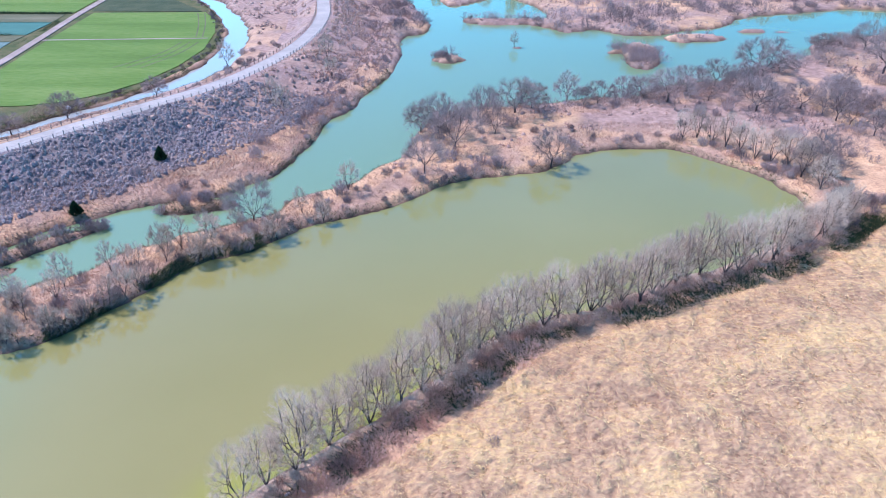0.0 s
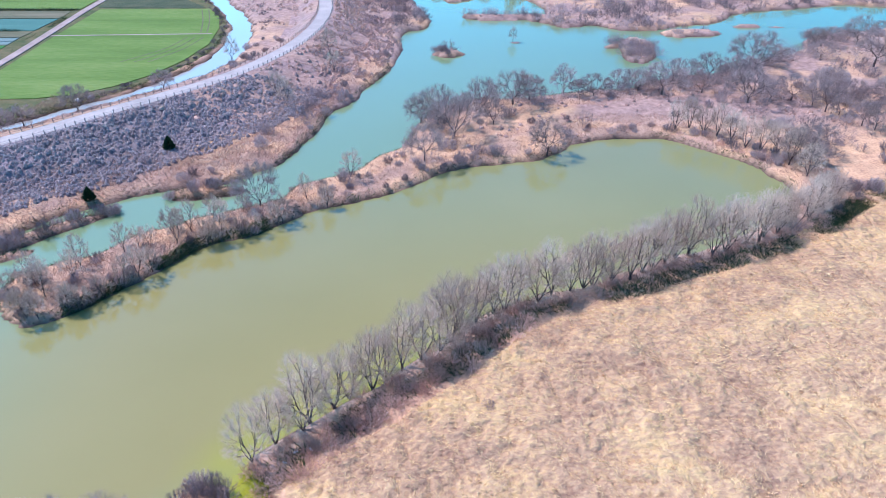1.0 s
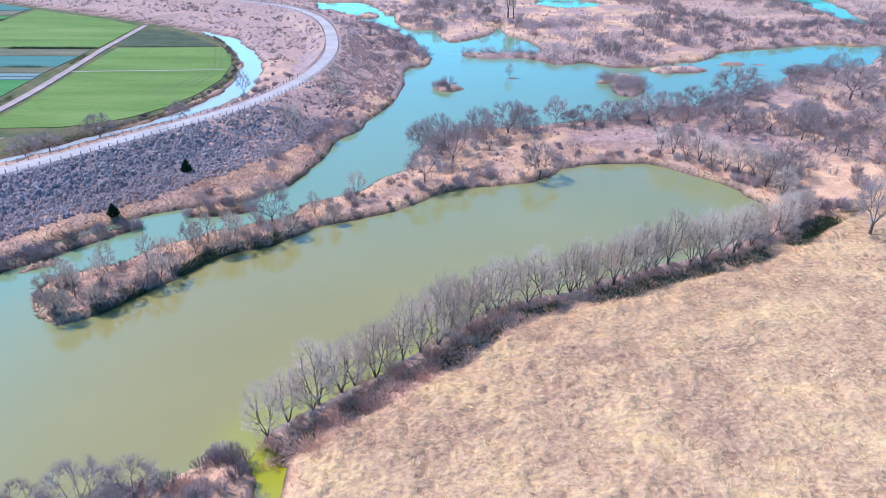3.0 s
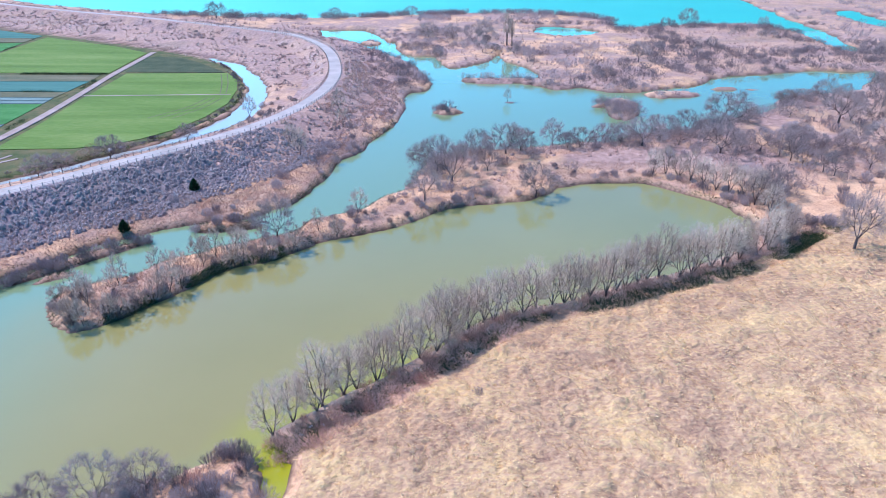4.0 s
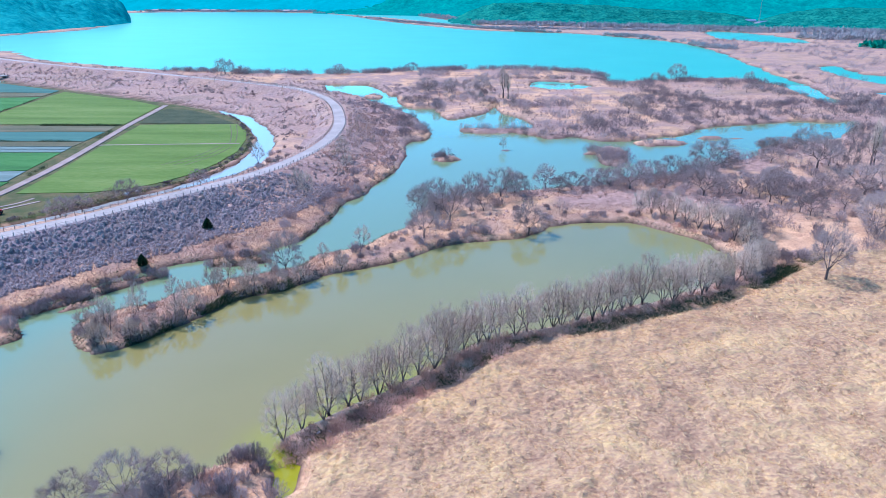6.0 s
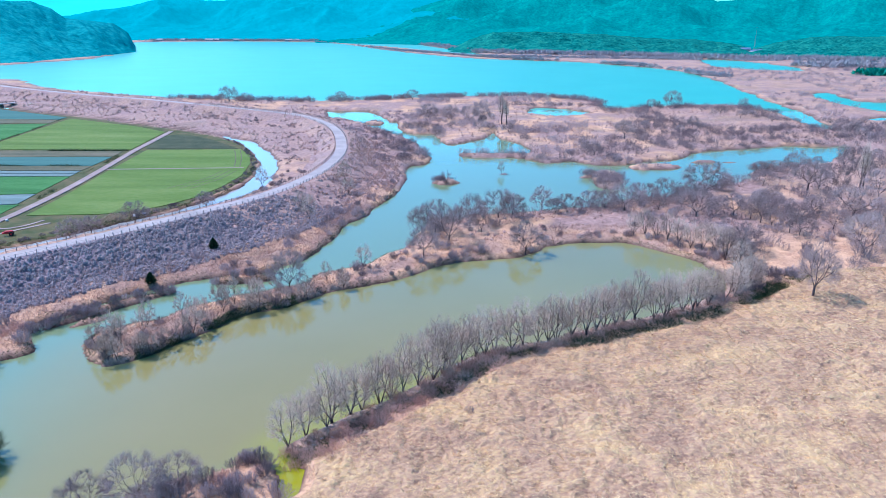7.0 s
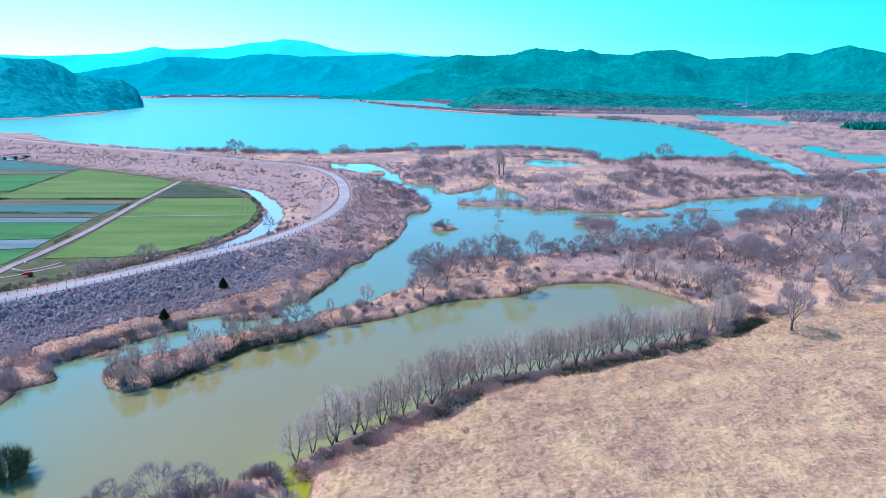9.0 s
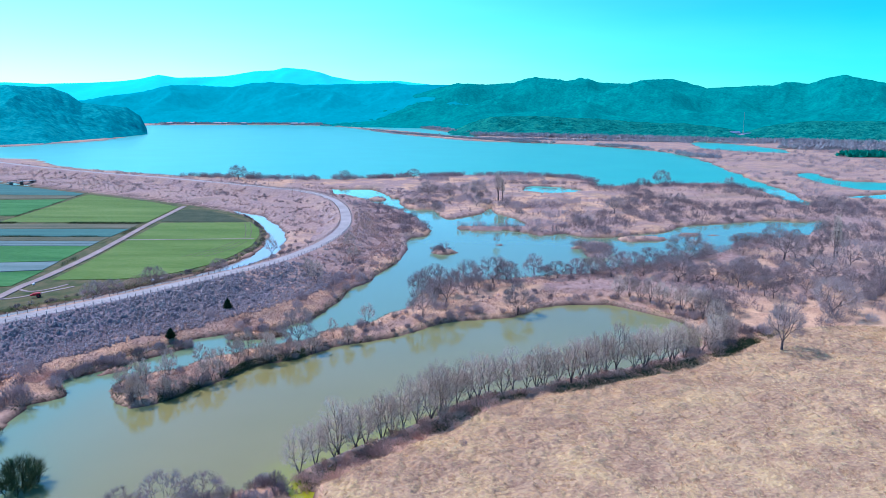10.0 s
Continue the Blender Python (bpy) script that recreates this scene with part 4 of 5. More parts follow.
planted(brambles[0], -3.1, 73.6, 0.6, label="dark rounded bush at the field edge")
planted(pond_bush, -44.9, 66.9, 1.05, z=0.1)
planted(pond_bush, -55.5, 77, 0.75, z=0.1)
planted(shrubs[0], 2.7, 75, 0.55, label="pale grey tuft of dead stems in dry grass")

# trees with places of their own: plan place, height and crown width
for x, y, h, w in ((-3.9, 125.8, 6.1, 5.8), (0.6, 136.2, 7.6, 8.6), (-2.1, 141.2, 6.9, 7.5), (-5, 142.7, 5.4, 5.9), (5, 145.4, 7.3, 6), (7.2, 141.3, 4.6, 4.6),
                   (11.4, 151.7, 6.6, 9), (14.7, 154.6, 5.2, 5.7), (21.8, 159.4, 6, 5.4), (27.4, 158.4, 4.3, 6.4), (33.2, 161, 4.4, 6), (24.7, 157.7, 3.4, 4.5)):
    planted_to(x, y, h, w, group="round trees on the peninsula")
for x, y, h, w in ((40.2, 158, 6.6, 9), (36.2, 160, 4.6, 6), (46.1, 165, 5.5, 8.2), (52.9, 169.4, 5.7, 7), (65.2, 176, 8.4, 12), (54.7, 153.4, 6.6, 9), (63.6, 155.5, 5, 7.4),
                   (54.5, 162.3, 5, 6.2), (14.9, 130.4, 6.2, 6.2), (60, 170, 5, 7), (58, 159, 4.5, 6.5), (48.5, 160, 4.2, 6)):
    planted_to(x, y, h, w, group="round trees on the peninsula")
for x, y, h, w in ((91.8, 178.6, 8.6, 9.6), (96.1, 181.2, 7.4, 6.6), (98.1, 175.6, 7, 4), (106, 172.2, 7.4, 8.8), (99, 199, 7.2, 7.2), (90, 198, 4.6, 8.6), (72.9, 160.6, 5.2, 6.4),
                   (73.6, 153.8, 4.6, 6.2), (75.3, 151.1, 4.2, 6.2), (81.5, 155.8, 4.4, 6.4), (90.5, 156, 7.2, 10.6), (76.6, 128.8, 7.8, 9.6), (87.4, 138.9, 6.2, 8), (54.8, 128.4, 6, 6.6),
                   (51.4, 125.2, 6, 6.4), (113, 170, 6.5, 8), (97, 145, 6, 8), (104, 152, 5.5, 7), (112, 190, 6.5, 7), (70, 182, 5, 7), (84, 186, 4.2, 6)):
    planted_to(x, y, h, w, group="round trees on the meadow")
for x, y, h, w in ((-24.8, 111.4, 6.4, 6.2), (-55, 160, 4.2, 4.4), (-65.5, 147.5, 5, 5.4), (-74, 137.5, 4.6, 5.4), (-71, 140, 4, 4.6), (-27, 61.5, 4.6, 5), (-31, 60.5, 4, 5), (-23.5, 62.5, 3.8, 4.2),
                   (66.4, 262, 7.6, 8), (118, 368, 9, 9), (-121, 388, 9, 11), (-112, 390, 5, 8), (-60, 391, 6, 8), (-20, 402, 6, 8), (-8.4, 322, 7, 9), (2, 316, 7, 8), (10, 310, 7.5, 9), (16, 318, 6, 8)):
    planted_to(x, y, h, w, label="bare round-crowned tree beside water")
planted_to(56.4, 107.8, 9.6, 5.6, [lone_tree])
for kind, x, y, s in ((sparse_trees[0], -14, 119.9, 1.05), (sparse_trees[1], 16, 203, 0.8), (tall_tree, 23.6, 300, 1.15), (tall_tree, 25.5, 299, 1.0), (tall_tree, 107.2, 182.1, 1.05), (tall_tree, 108.6, 183, 0.85),
                      (sparse_trees[1], -47.4, 180, 1.3), (sparse_trees[1], -28.9, 149, 1.2), (sparse_trees[0], -32, 155, 1.1), (sparse_trees[1], -26, 181, 1.2), (sparse_trees[0], -24, 172, 1.1),
                      (sparse_trees[1], -41, 96.5, 0.9), (sparse_trees[0], -33.5, 104, 0.9), (sparse_trees[1], -44.5, 93, 0.8), (sparse_trees[0], -30, 108.5, 0.8)):
    planted(kind, x, y, s)
for k, (x, y) in enumerate([(37.6, 140.6), (39.8, 140.3), (41.5, 138.4), (43.3, 137), (44.9, 135.1), (46.3, 132.7), (47.7, 130.6), (49.7, 129.3), (50.2, 126), (51, 122)]):
    planted(row_trees[k % 5], x, y, random.uniform(0.68, 0.8), group="willows at the pond's end")


def scatter(kinds, n, x0, x1, y0, y1, lo, hi, ok, group, lift=0.0):
    """Shrubs over a stretch of the plan, where ok(x, y, shore distance) holds."""
    r = np.random.RandomState(int(5000 + n * 7 + x0 * 3 + y0))
    x, y = r.uniform(x0, x1, n * 30), r.uniform(y0, y1, n * 30)
    z, d = on_ground(x, y)
    keep = np.where(ok(x, y, d))[0][:n]
    z = z[keep]
    for i, k in enumerate(keep):
        planted(kinds[i % len(kinds)], x[k], y[k], r.uniform(lo, hi), z=float(z[i]) + lift, group=group)


def pool_view(x, y):
    """The open flat between the marsh pool and the river."""
    return (x > 27) & (x < 78) & (y > 312) & (y < 372) | (x > 30) & (x < 62) & (y > 262) & (y < 330) & (vnoise(x, y, 15, 2) > 0.35)


def near_line(pts, w, closed=False):
    q = np.array(pts, float)
    return lambda x, y, d: (line_distance(x, y, q, closed)[0] < w) & (d > -0.2)


SPIT = [(-47.5, 92.5), (-44.5, 90), (-41, 93), (-36, 99), (-30, 106.5), (-24, 111), (-18, 116.5)]
scatter(shrubs, 6, -54, -41, 83, 97, 0.6, 0.95, near_line([(-47, 92.5), (-44, 89.5), (-41, 90)], 2.6), "shrubs on the spit")
scatter(shrubs, 22, -52, -16, 86, 122, 0.4, 0.75, near_line(SPIT, 4.2), "shrubs on the spit")
scatter(sparse_trees, 14, -48, -18, 88, 120, 0.6, 0.9, near_line(SPIT, 2.2), "young trees on the spit")
scatter(sparse_trees, 26, -46, -14, 85, 116, 0.6, 0.95, near_line([(-43, 86.8), (-39.8, 87.4), (-37, 90.2), (-34, 94.6), (-31, 98.6), (-28, 103), (-24, 105.2), (-16, 112.6)], 0.7), "young trees on the spit")
scatter(shrubs, 10, -46, -24, 85, 107, 0.6, 1.0, near_line([(-43, 87), (-39.8, 87.8), (-37, 90.6), (-34, 95), (-31, 99), (-28, 103), (-24, 105.6), (-20, 109.5)], 0.9), "shrubs on the spit")
scatter(shrubs, 9, -8, 30, 118, 140, 0.6, 1.1, near_line([(-6, 120.5), (0.2, 126), (6, 128), (13, 130.3), (19, 136.5), (27, 139.5)], 1.4), "shrubs on the pond bank")
scatter(dome_trees, 26, 58, 130, 140, 215, 0.45, 0.8, lambda x, y, d: (d > 0.3) & (y > 136 + 0.1 * x) & (vnoise(x, y, 13, 5) > 0.45), "round trees on the meadow")
scatter(dome_trees, 40, -12, 190, 205, 380, 0.5, 0.9, lambda x, y, d: (d > 0.4) & (vnoise(x, y, 17, 6) > 0.45) & ~pool_view(x, y), "round trees in the marsh")
scatter(shrubs, 22, -18, 2, 112, 128, 0.4, 0.8, near_line([(-18, 116.5), (-10, 121), (-2, 127)], 4.0), "shrubs on the spit")
scatter(shrubs, 22, -58, -41, 95, 113, 0.7, 1.1, near_line([(-56.5, 97), (-49.5, 104.5), (-43, 110.5)], 1.6), "shrubs in the shallows")
scatter(shrubs, 9, -39, -28, 113, 121, 0.7, 1.1, near_line([(-37, 116), (-30, 117.2)], 1.5), "shrubs in the shallows")
scatter(brambles + shrubs, 40, -72, -52, 84, 100, 0.8, 1.35, lambda x, y, d: (d > 0.2) & (x < -53), "shrubs at the river bend")
scatter(shrubs + brambles[:1], 34, -30, -14.5, 60, 68.5, 0.7, 1.15, lambda x, y, d: (d > 0.1) & (y > 61), "brambles on the point")
scatter(shrubs, 6, -3, 3, 188, 193, 0.7, 0.9, lambda x, y, d: d > 0.3, "shrubs on the islet")
scatter(shrubs, 30, -8, 62, 122, 175, 0.5, 1.3, lambda x, y, d: (d > 0.6) & (vnoise(x, y, 8, 3) > 0.5), "shrubs on the peninsula")
scatter(shrubs, 44, 54, 112, 116, 172, 0.9, 1.6, lambda x, y, d: (d > 0.5) & (y > 118 + 0.2 * (x - 50)) & (vnoise(x, y, 12, 6) > 0.4), "shrubs on the meadow")
scatter(dome_trees, 9, 62, 112, 124, 165, 0.6, 0.9, lambda x, y, d: (d > 0.5) & (y > 124 + 0.2 * (x - 50)), "round trees on the meadow")
scatter(shrubs, 16, 18, 52, 125, 145, 0.5, 0.85, lambda x, y, d: (d > 0.2) & (d < 5), "shrubs at the pond's end")
scatter(shrubs + brambles, 34, 40, 62, 102, 124, 0.8, 1.3, near_line([(42, 107), (50, 112.5), (55, 118.5)], 3.4), "thicket at the end of the row")
scatter(brambles + shrubs, 26, 34, 54, 120, 145, 0.5, 0.95, near_line([(36, 140.2), (40, 138.6), (43.5, 134.6), (46.5, 130.4), (49.5, 125.5)], 1.5), "scrub under the willows at the pond's end")
scatter(shrubs, 30, 58, 86, 136, 160, 0.3, 0.65, near_line([(83, 157), (75, 151), (68, 145), (60, 138.5)], 0.9), "dark scrub along a dry ditch")
scatter(shrubs, 48, -50, -12, 116, 200, 0.5, 1.1, lambda x, y, d: (d > 0.3) & (d < 9) & (x + y > 76), "shrubs on the river bank")


def brush(name, n, x0, x1, y0, y1, lo, hi, ok, label, seed, mat=SHRUB, stems=28, twigs=14, r0=0.021):
    """Many thickets joined, where nobody could count them."""
    r = np.random.RandomState(seed)
    x, y = r.uniform(x0, x1, n * 25), r.uniform(y0, y1, n * 25)
    z, d = on_ground(x, y)
    keep = np.where(ok(x, y, d))[0][:n]
    z = z[keep]
    forms = [shrub_rows(seed + k, stems, twigs, 1.75, w, r0, -0.05) for k, w in enumerate((4.4, 5.6, 3.6))]
    rows = []
    for i, k in enumerate(keep):
        q = forms[i % 3].copy()
        a, s = r.rand() * 6.28, r.uniform(lo, hi)
        turn = np.array([[math.cos(a), -math.sin(a)], [math.sin(a), math.cos(a)]]) * s * r.uniform(0.85, 1.2)
        q[:, :2], q[:, 3:5] = q[:, :2] @ turn.T + (x[k], y[k]), q[:, 3:5] @ turn.T + (x[k], y[k])
        q[:, 2], q[:, 5] = q[:, 2] * s + z[i], q[:, 5] * s + z[i]
        rows.append(q)
    v, f = slivers(np.concatenate(rows), seed)
    tagged(new(name, array_mesh(name, v, f, mat)), label, "brush", kind="stuff")


def river_side(x, y):
    return road_offset(x, y) < 0


def off_road(x, y, a, b=1e9):
    d = line_distance(x, y, ROAD_Q, False)[0]
    return (d > a) & (d < b)


brush("shore_brush", 150, -8, 100, 136, 202, 0.8, 1.6, lambda x, y, d: (d > 0.1) & (d < 5) & (y > 138 + 0.16 * x) & (vnoise(x, y, 7, 2) > 0.36), "grey-brown bare brush on the north shore", 101, r0=0.014)
brush("islet_brush", 34, 36, 74, 180, 222, 0.5, 0.95, lambda x, y, d: (d > 0.1) & (d < 6) & (y > 184), "grey-brown bare brush on the river islets", 111, r0=0.014)
brush("islet_brush", 34, -8, 38, 186, 240, 0.35, 0.75, lambda x, y, d: (d > 0.05) & (d < 3), "grey-brown bare brush on the narrow river bars", 112, r0=0.014)
brush("meadow_brush", 260, 50, 150, 112, 215, 0.6, 1.4, lambda x, y, d: (d > 0.5) & (vnoise(x, y, 14, 3) > 0.5) & (y > 114 + 0.25 * (x - 50)), "grey-brown bare brush on the meadow", 102, r0=0.014)
brush("marsh_brush", 380, -20, 60, 205, 420, 0.8, 1.5, lambda x, y, d: (d > 0.3) & (x > -16) & (vnoise(x, y, 16, 5) > 0.42) & ~pool_view(x, y), "grey-brown bare brush in the marsh", 103)
brush("marsh_brush", 820, 28, 190, 205, 385, 0.8, 1.7, lambda x, y, d: (d > 0.3) & ((vnoise(x, y, 18, 6) > 0.45) | (y - 0.2 * x > 222) & (y - 0.2 * x < 270) & (x > 70)) & ~pool_view(x, y), "grey-brown bare brush in the marsh", 104)
brush("far_marsh_brush", 900, 150, 460, 235, 760, 0.8, 2.0, lambda x, y, d: (d > 0.5) & (vnoise(x, y, 30, 1) > 0.38), "grey-brown bare brush in the far marsh", 105, stems=20, twigs=12, r0=0.04)
brush("lake_brush", 190, -160, 100, 383, 432, 1.2, 2.0, lambda x, y, d: (d > 0.2) & (d < 12), "dense bare brush along the lake shore", 106, stems=40, twigs=22, r0=0.024)
brush("slope_brush", 300, -46, 0, 130, 345, 0.3, 0.95, lambda x, y, d: (d > 0.4) & (d < 26) & off_road(x, y, 4.5) & (x > -32 - (y - 200) * 0.12), "bare brush on the river side of the levee", 107, r0=0.018)
brush("slope_brush", 90, -32, -3, 215, 300, 0.8, 1.3, lambda x, y, d: (d > 0.3) & (d < 15) & off_road(x, y, 6), "dense bare brush on the river bend", 108)
brush("levee_brush", 260, -300, -45, 190, 460, 0.25, 0.75, lambda x, y, d: (d > 1) & off_road(x, y, 4, 20), "low bare brush on the levee", 109)
brush("canal_brush", 120, -110, -48, 100, 260, 0.2, 0.5, lambda x, y, d: (d > 0.1) & (d < 2.6) & off_road(x, y, 12, 40) & line_distance(x, y, POLDER_Q)[1], "low brush along the canal bank", 110, r0=0.018)


# ---- conifers on the levee slope ----
def conifer(x, y, h, w, label):
    r = np.random.RandomState(int(x * 10) % 997)
    root = tagged(new("conifer"), label, "tree")
    root.matrix_basis = pose(x, y, float(ground_z(np.array([x]), np.array([y]))[0]))
    v, f = tubes([[0, 0, -0.2, 0, 0, h * 0.9, 0.09, 0.03]], 6)
    part_mesh("trunk", array_mesh("trunk", v, f, BARK), root)
    rows = []
    for _ in range(900):
        g, a = r.rand() ** 0.8, r.rand() * 6.28
        rad = w / 2 * (1 - g) ** 0.7 * (0.6 + 0.4 * r.rand())
        p = np.array([math.cos(a) * rad * 0.4, math.sin(a) * rad * 0.4, 0.15 + g * h * 0.86])
        rows.append([*p, p[0] * 2.5, p[1] * 2.5, p[2] + 0.28 + 0.1 * r.randn(), 0.07])
    v, f = spikes(rows, 3)
    part_mesh("foliage", array_mesh("foliage", v, f, NEEDLE), root, "dense dark green needles")


conifer(-47.4, 112.6, 1.9, 2.6, "small dark conifer on the grey levee slope")
conifer(-42.8, 129.2, 2.1, 2.7, "small dark conifer on the grey levee slope")


# ---- grass and weeds ----
def straw(name, n, x0, x1, y0, y1, ok, size, mat, lie, label, seed, width=0.03, lumps=0.0):
    """A mat of dry blades leaning with the wind."""
    r = np.random.RandomState(seed)
    x, y = r.uniform(x0, x1, n), r.uniform(y0, y1, n)
    z, d = on_ground(x, y)
    k = ok(x, y, d)
    x, y, z = x[k], y[k], z[k]
    if lumps:
        z = np.maximum(z, TZ[np.clip(((y - 46) / 0.2).astype(int), 0, TZ.shape[0] - 1), np.clip(((x + 13) / 0.2).astype(int), 0, TZ.shape[1] - 1)] - 0.02)
    a = vnoise(x, y, 4.3, 1) * 6 + r.randn(len(x)) * 1.1
    up = np.clip(lie + 0.25 * r.randn(len(x)) + 0.5 * (vnoise(x, y, 1.6, 3) - 0.5), 0.05, 1.4)
    s = size * (0.5 + r.rand(len(x)))
    rows = np.column_stack([x, y, z - 0.03, x + np.cos(a) * np.cos(up) * s, y + np.sin(a) * np.cos(up) * s, z + np.sin(up) * s, width * (0.6 + 0.8 * r.rand(len(x)))])
    v, f = slivers(rows, seed)
    tagged(new(name, array_mesh(name, v, f, mat)), label, "grass", kind="stuff")


def meadow_thatch(step=0.2):
    """The matted grass of the meadow as a relief of leaning cushions."""
    mx, my = np.arange(-13, 74, step), np.arange(46, 122, step)
    X, Y = np.meshgrid(mx, my)
    bend = X + 0.8 * vnoise(X, Y, 5, 2), Y * 1.25 + 0.8 * vnoise(X, Y, 5, 3)
    relief = 0.24 * billow(*bend, 2.1, 1) + 0.3 * billow(*bend, 1.05, 4) + 0.22 * billow(*bend, 0.6, 6)
    relief *= 0.35 + 0.9 * vnoise(X, Y, 9, 5)
    z, d = on_ground(X.ravel(), Y.ravel())
    edge = np.minimum(step01(0.4, 1.6, d), step01(0.3, 2.2, line_distance(X.ravel(), Y.ravel(), ROW_Q + [2.2, -2.4], False)[0])).reshape(X.shape)
    edge = edge * row_side(X, Y)
    Z = z.reshape(X.shape) + (relief + 0.06) * edge - 0.12 * (1 - edge)
    use = edge > 0.02
    use &= X < 18 + 0.75 * (Y - 20)
    k = np.arange(X.size).reshape(X.shape)
    quads = np.stack([k[:-1, :-1], k[:-1, 1:], k[1:, 1:], k[1:, :-1]], -1)[use[:-1, :-1]]
    used, quads = np.unique(quads, return_inverse=True)
    v = np.stack([X, Y, Z], -1).reshape(-1, 3)[used]
    tagged(new("meadow_thatch", array_mesh("meadow_thatch", v, quads.reshape(-1, 4), THATCH, True)), "lumpy matted thatch of tan dry meadow grass", "grass", kind="stuff")
    return Z


TZ = meadow_thatch()
straw("dry_grass", 700000, -13, 95, 48, 122, lambda x, y, d: row_side(x, y) & (d > 0.3) & (x < 14 + 0.75 * (y - 20)), 0.34, STRAW, 0.28, "matted tan dry meadow grass", 7, 0.015, 0.4)
straw("bank_grass", 150000, -50, 60, 86, 180, lambda x, y, d: (d > 0.05) & (d < 9) & ~row_side(x, y), 0.48, REED, 0.8, "tan reeds and dry grass on the spit", 8, 0.026)
straw("levee_grass", 120000, -75, -18, 90, 160, lambda x, y, d: (d > 0.05) & (d < 12) & off_road(x, y, 6), 0.42, REED, 0.8, "tan dry grass along the river bank", 9, 0.026)


def weed_mounds(n, x0, x1, y0, y1, ok, label, seed, mat, lo, hi, each=30, wide=0.13, body=0.0):
    r = np.random.RandomState(seed)
    x, y = r.uniform(x0, x1, n), r.uniform(y0, y1, n)
    z, d = on_ground(x, y)
    k = ok(x, y, d)
    x, y, z = x[k], y[k], z[k]
    size = r.uniform(lo, hi, len(x))
    v, f = mounds(np.column_stack([x, y, z, size, size * (0.75 if mat is TUSSOCK else 1.1)]), seed, each, wide)
    if body:
        v1, f1 = domes(x, y, z - 0.15, size * 0.95, size * body, r)
        tagged(new("weed_cushions", array_mesh("weed_cushions", v1, f1, CUSHION_GREY if mat is WEEDS else CUSHION, True)), "low matted cushions under " + label, "weeds", kind="stuff")
    tagged(new("dead_weeds", array_mesh("dead_weeds", v, f, mat)), label, "weeds", kind="stuff")


weed_mounds(40000, -110, -22, 74, 160, lambda x, y, d: (d > 2.4 + 2 * vnoise(x, y, 6, 3)) & off_road(x, y, 2.6, 21) & river_side(x, y) & (x * 0.72 + y * 0.69 < 93 + 7 * vnoise(x, y, 7, 1)),
            "rounded grey dead weed tufts covering the levee slope", 3, WEEDS, 0.2, 0.55, 22, 0.06, 1.0)
weed_mounds(9000, -52, 0, 118, 260, lambda x, y, d: (d > 1.2) & off_road(x, y, 2.8, 24) & river_side(x, y) & (x * 0.72 + y * 0.69 > 84) & (vnoise(x, y, 5, 1) > 0.42),
            "pinkish dead weeds on the bend of the levee", 13, REED, 0.25, 0.7, 22, 0.07, 0.8)
weed_mounds(17000, -300, -20, 140, 470, lambda x, y, d: (d > 0.8) & off_road(x, y, 3, 46) & (river_side(x, y) & off_road(x, y, 3, 24) | (y > 215) & ~line_distance(x, y, POLDER_Q)[1]) & (vnoise(x, y, 7, 6) > 0.38), "mauve dry weeds on the far levee", 4, REED, 0.4, 1.0, 8, 0.07, 0.6)
weed_mounds(10000, -10, 190, 128, 400, lambda x, y, d: (d > 0.4) & (vnoise(x, y, 7, 2) > 0.46) & (y > 130 + 0.2 * (x - 45)), "mauve dry weeds in the marsh", 5, REED, 0.3, 0.75, 14, 0.06, 0.7)
weed_mounds(1500, -12, 90, 50, 118, lambda x, y, d: row_side(x, y) & (vnoise(x, y, 8, 4) > 0.5), "small dark dead weeds in the dry meadow", 6, BRAMBLE, 0.1, 0.24, 22, 0.1)
weed_mounds(16000, -13, 95, 48, 122, lambda x, y, d: row_side(x, y) & (d > 0.5) & (x < 14 + 0.75 * (y - 20)) & (vnoise(x, y * 1.6, 3.6, 6) + 0.5 * vnoise(x, y, 12, 3) > 0.72),
            "leaning tussocks of dry meadow grass", 16, TUSSOCK, 0.22, 0.6, 26, 0.055)


def fringe(name, n, x0, x1, y0, y1, ok, size, label, seed, rise=0.5):
    """Dark sedge that hangs over a cut bank, in places standing in for shade."""
    straw(name, n, x0, x1, y0, y1, ok, size, SEDGE, rise, label, seed, 0.032)


# These dark blades also stand in for the shaded faces of the banks.
fringe("bank_sedge", 330000, -62, 62, 84, 180, lambda x, y, d: (d > -0.05) & (d < 0.85) & (vnoise(x, y, 5, 3) > 0.26) & ((x < 15) | (y > 118)), 0.5, "dark sedge along the cut river banks, standing in for their shade", 31)
# Dark sedge doubling as the shade and dark reflections below the spit.
fringe("spit_sedge", 130000, -50, -20, 84, 112, lambda x, y, d: (d > -0.15) & (d < 1.0) & (line_distance(x, y, WATERS[0], True)[0] < 2.2) & (vnoise(x, y, 4, 1) > 0.4), 0.7, "dark sedge on the spit, standing in for shade over the pond", 34, 0.55)
# Sedge strip that also makes up the willow row's shadow in dark green.
fringe("row_sedge", 170000, -16, 58, 66, 120, lambda x, y, d: (line_distance(x, y, ROW_Q + [1.7, -2.3], False)[0] < 1.3) & (vnoise(x, y, 4, 5) > 0.28), 0.66, "dark green sedge and painted shadow strip under the willow row", 32, 0.7)
fringe("thicket_sedge", 60000, 44, 64, 104, 122, lambda x, y, d: near_line([(46, 107.5), (52, 111.5), (57, 115), (60, 117.5)], 1.5)(x, y, d) & (vnoise(x, y, 3, 2) > 0.3), 0.55, "dark green sedge at the end of the willow row", 35, 0.8)
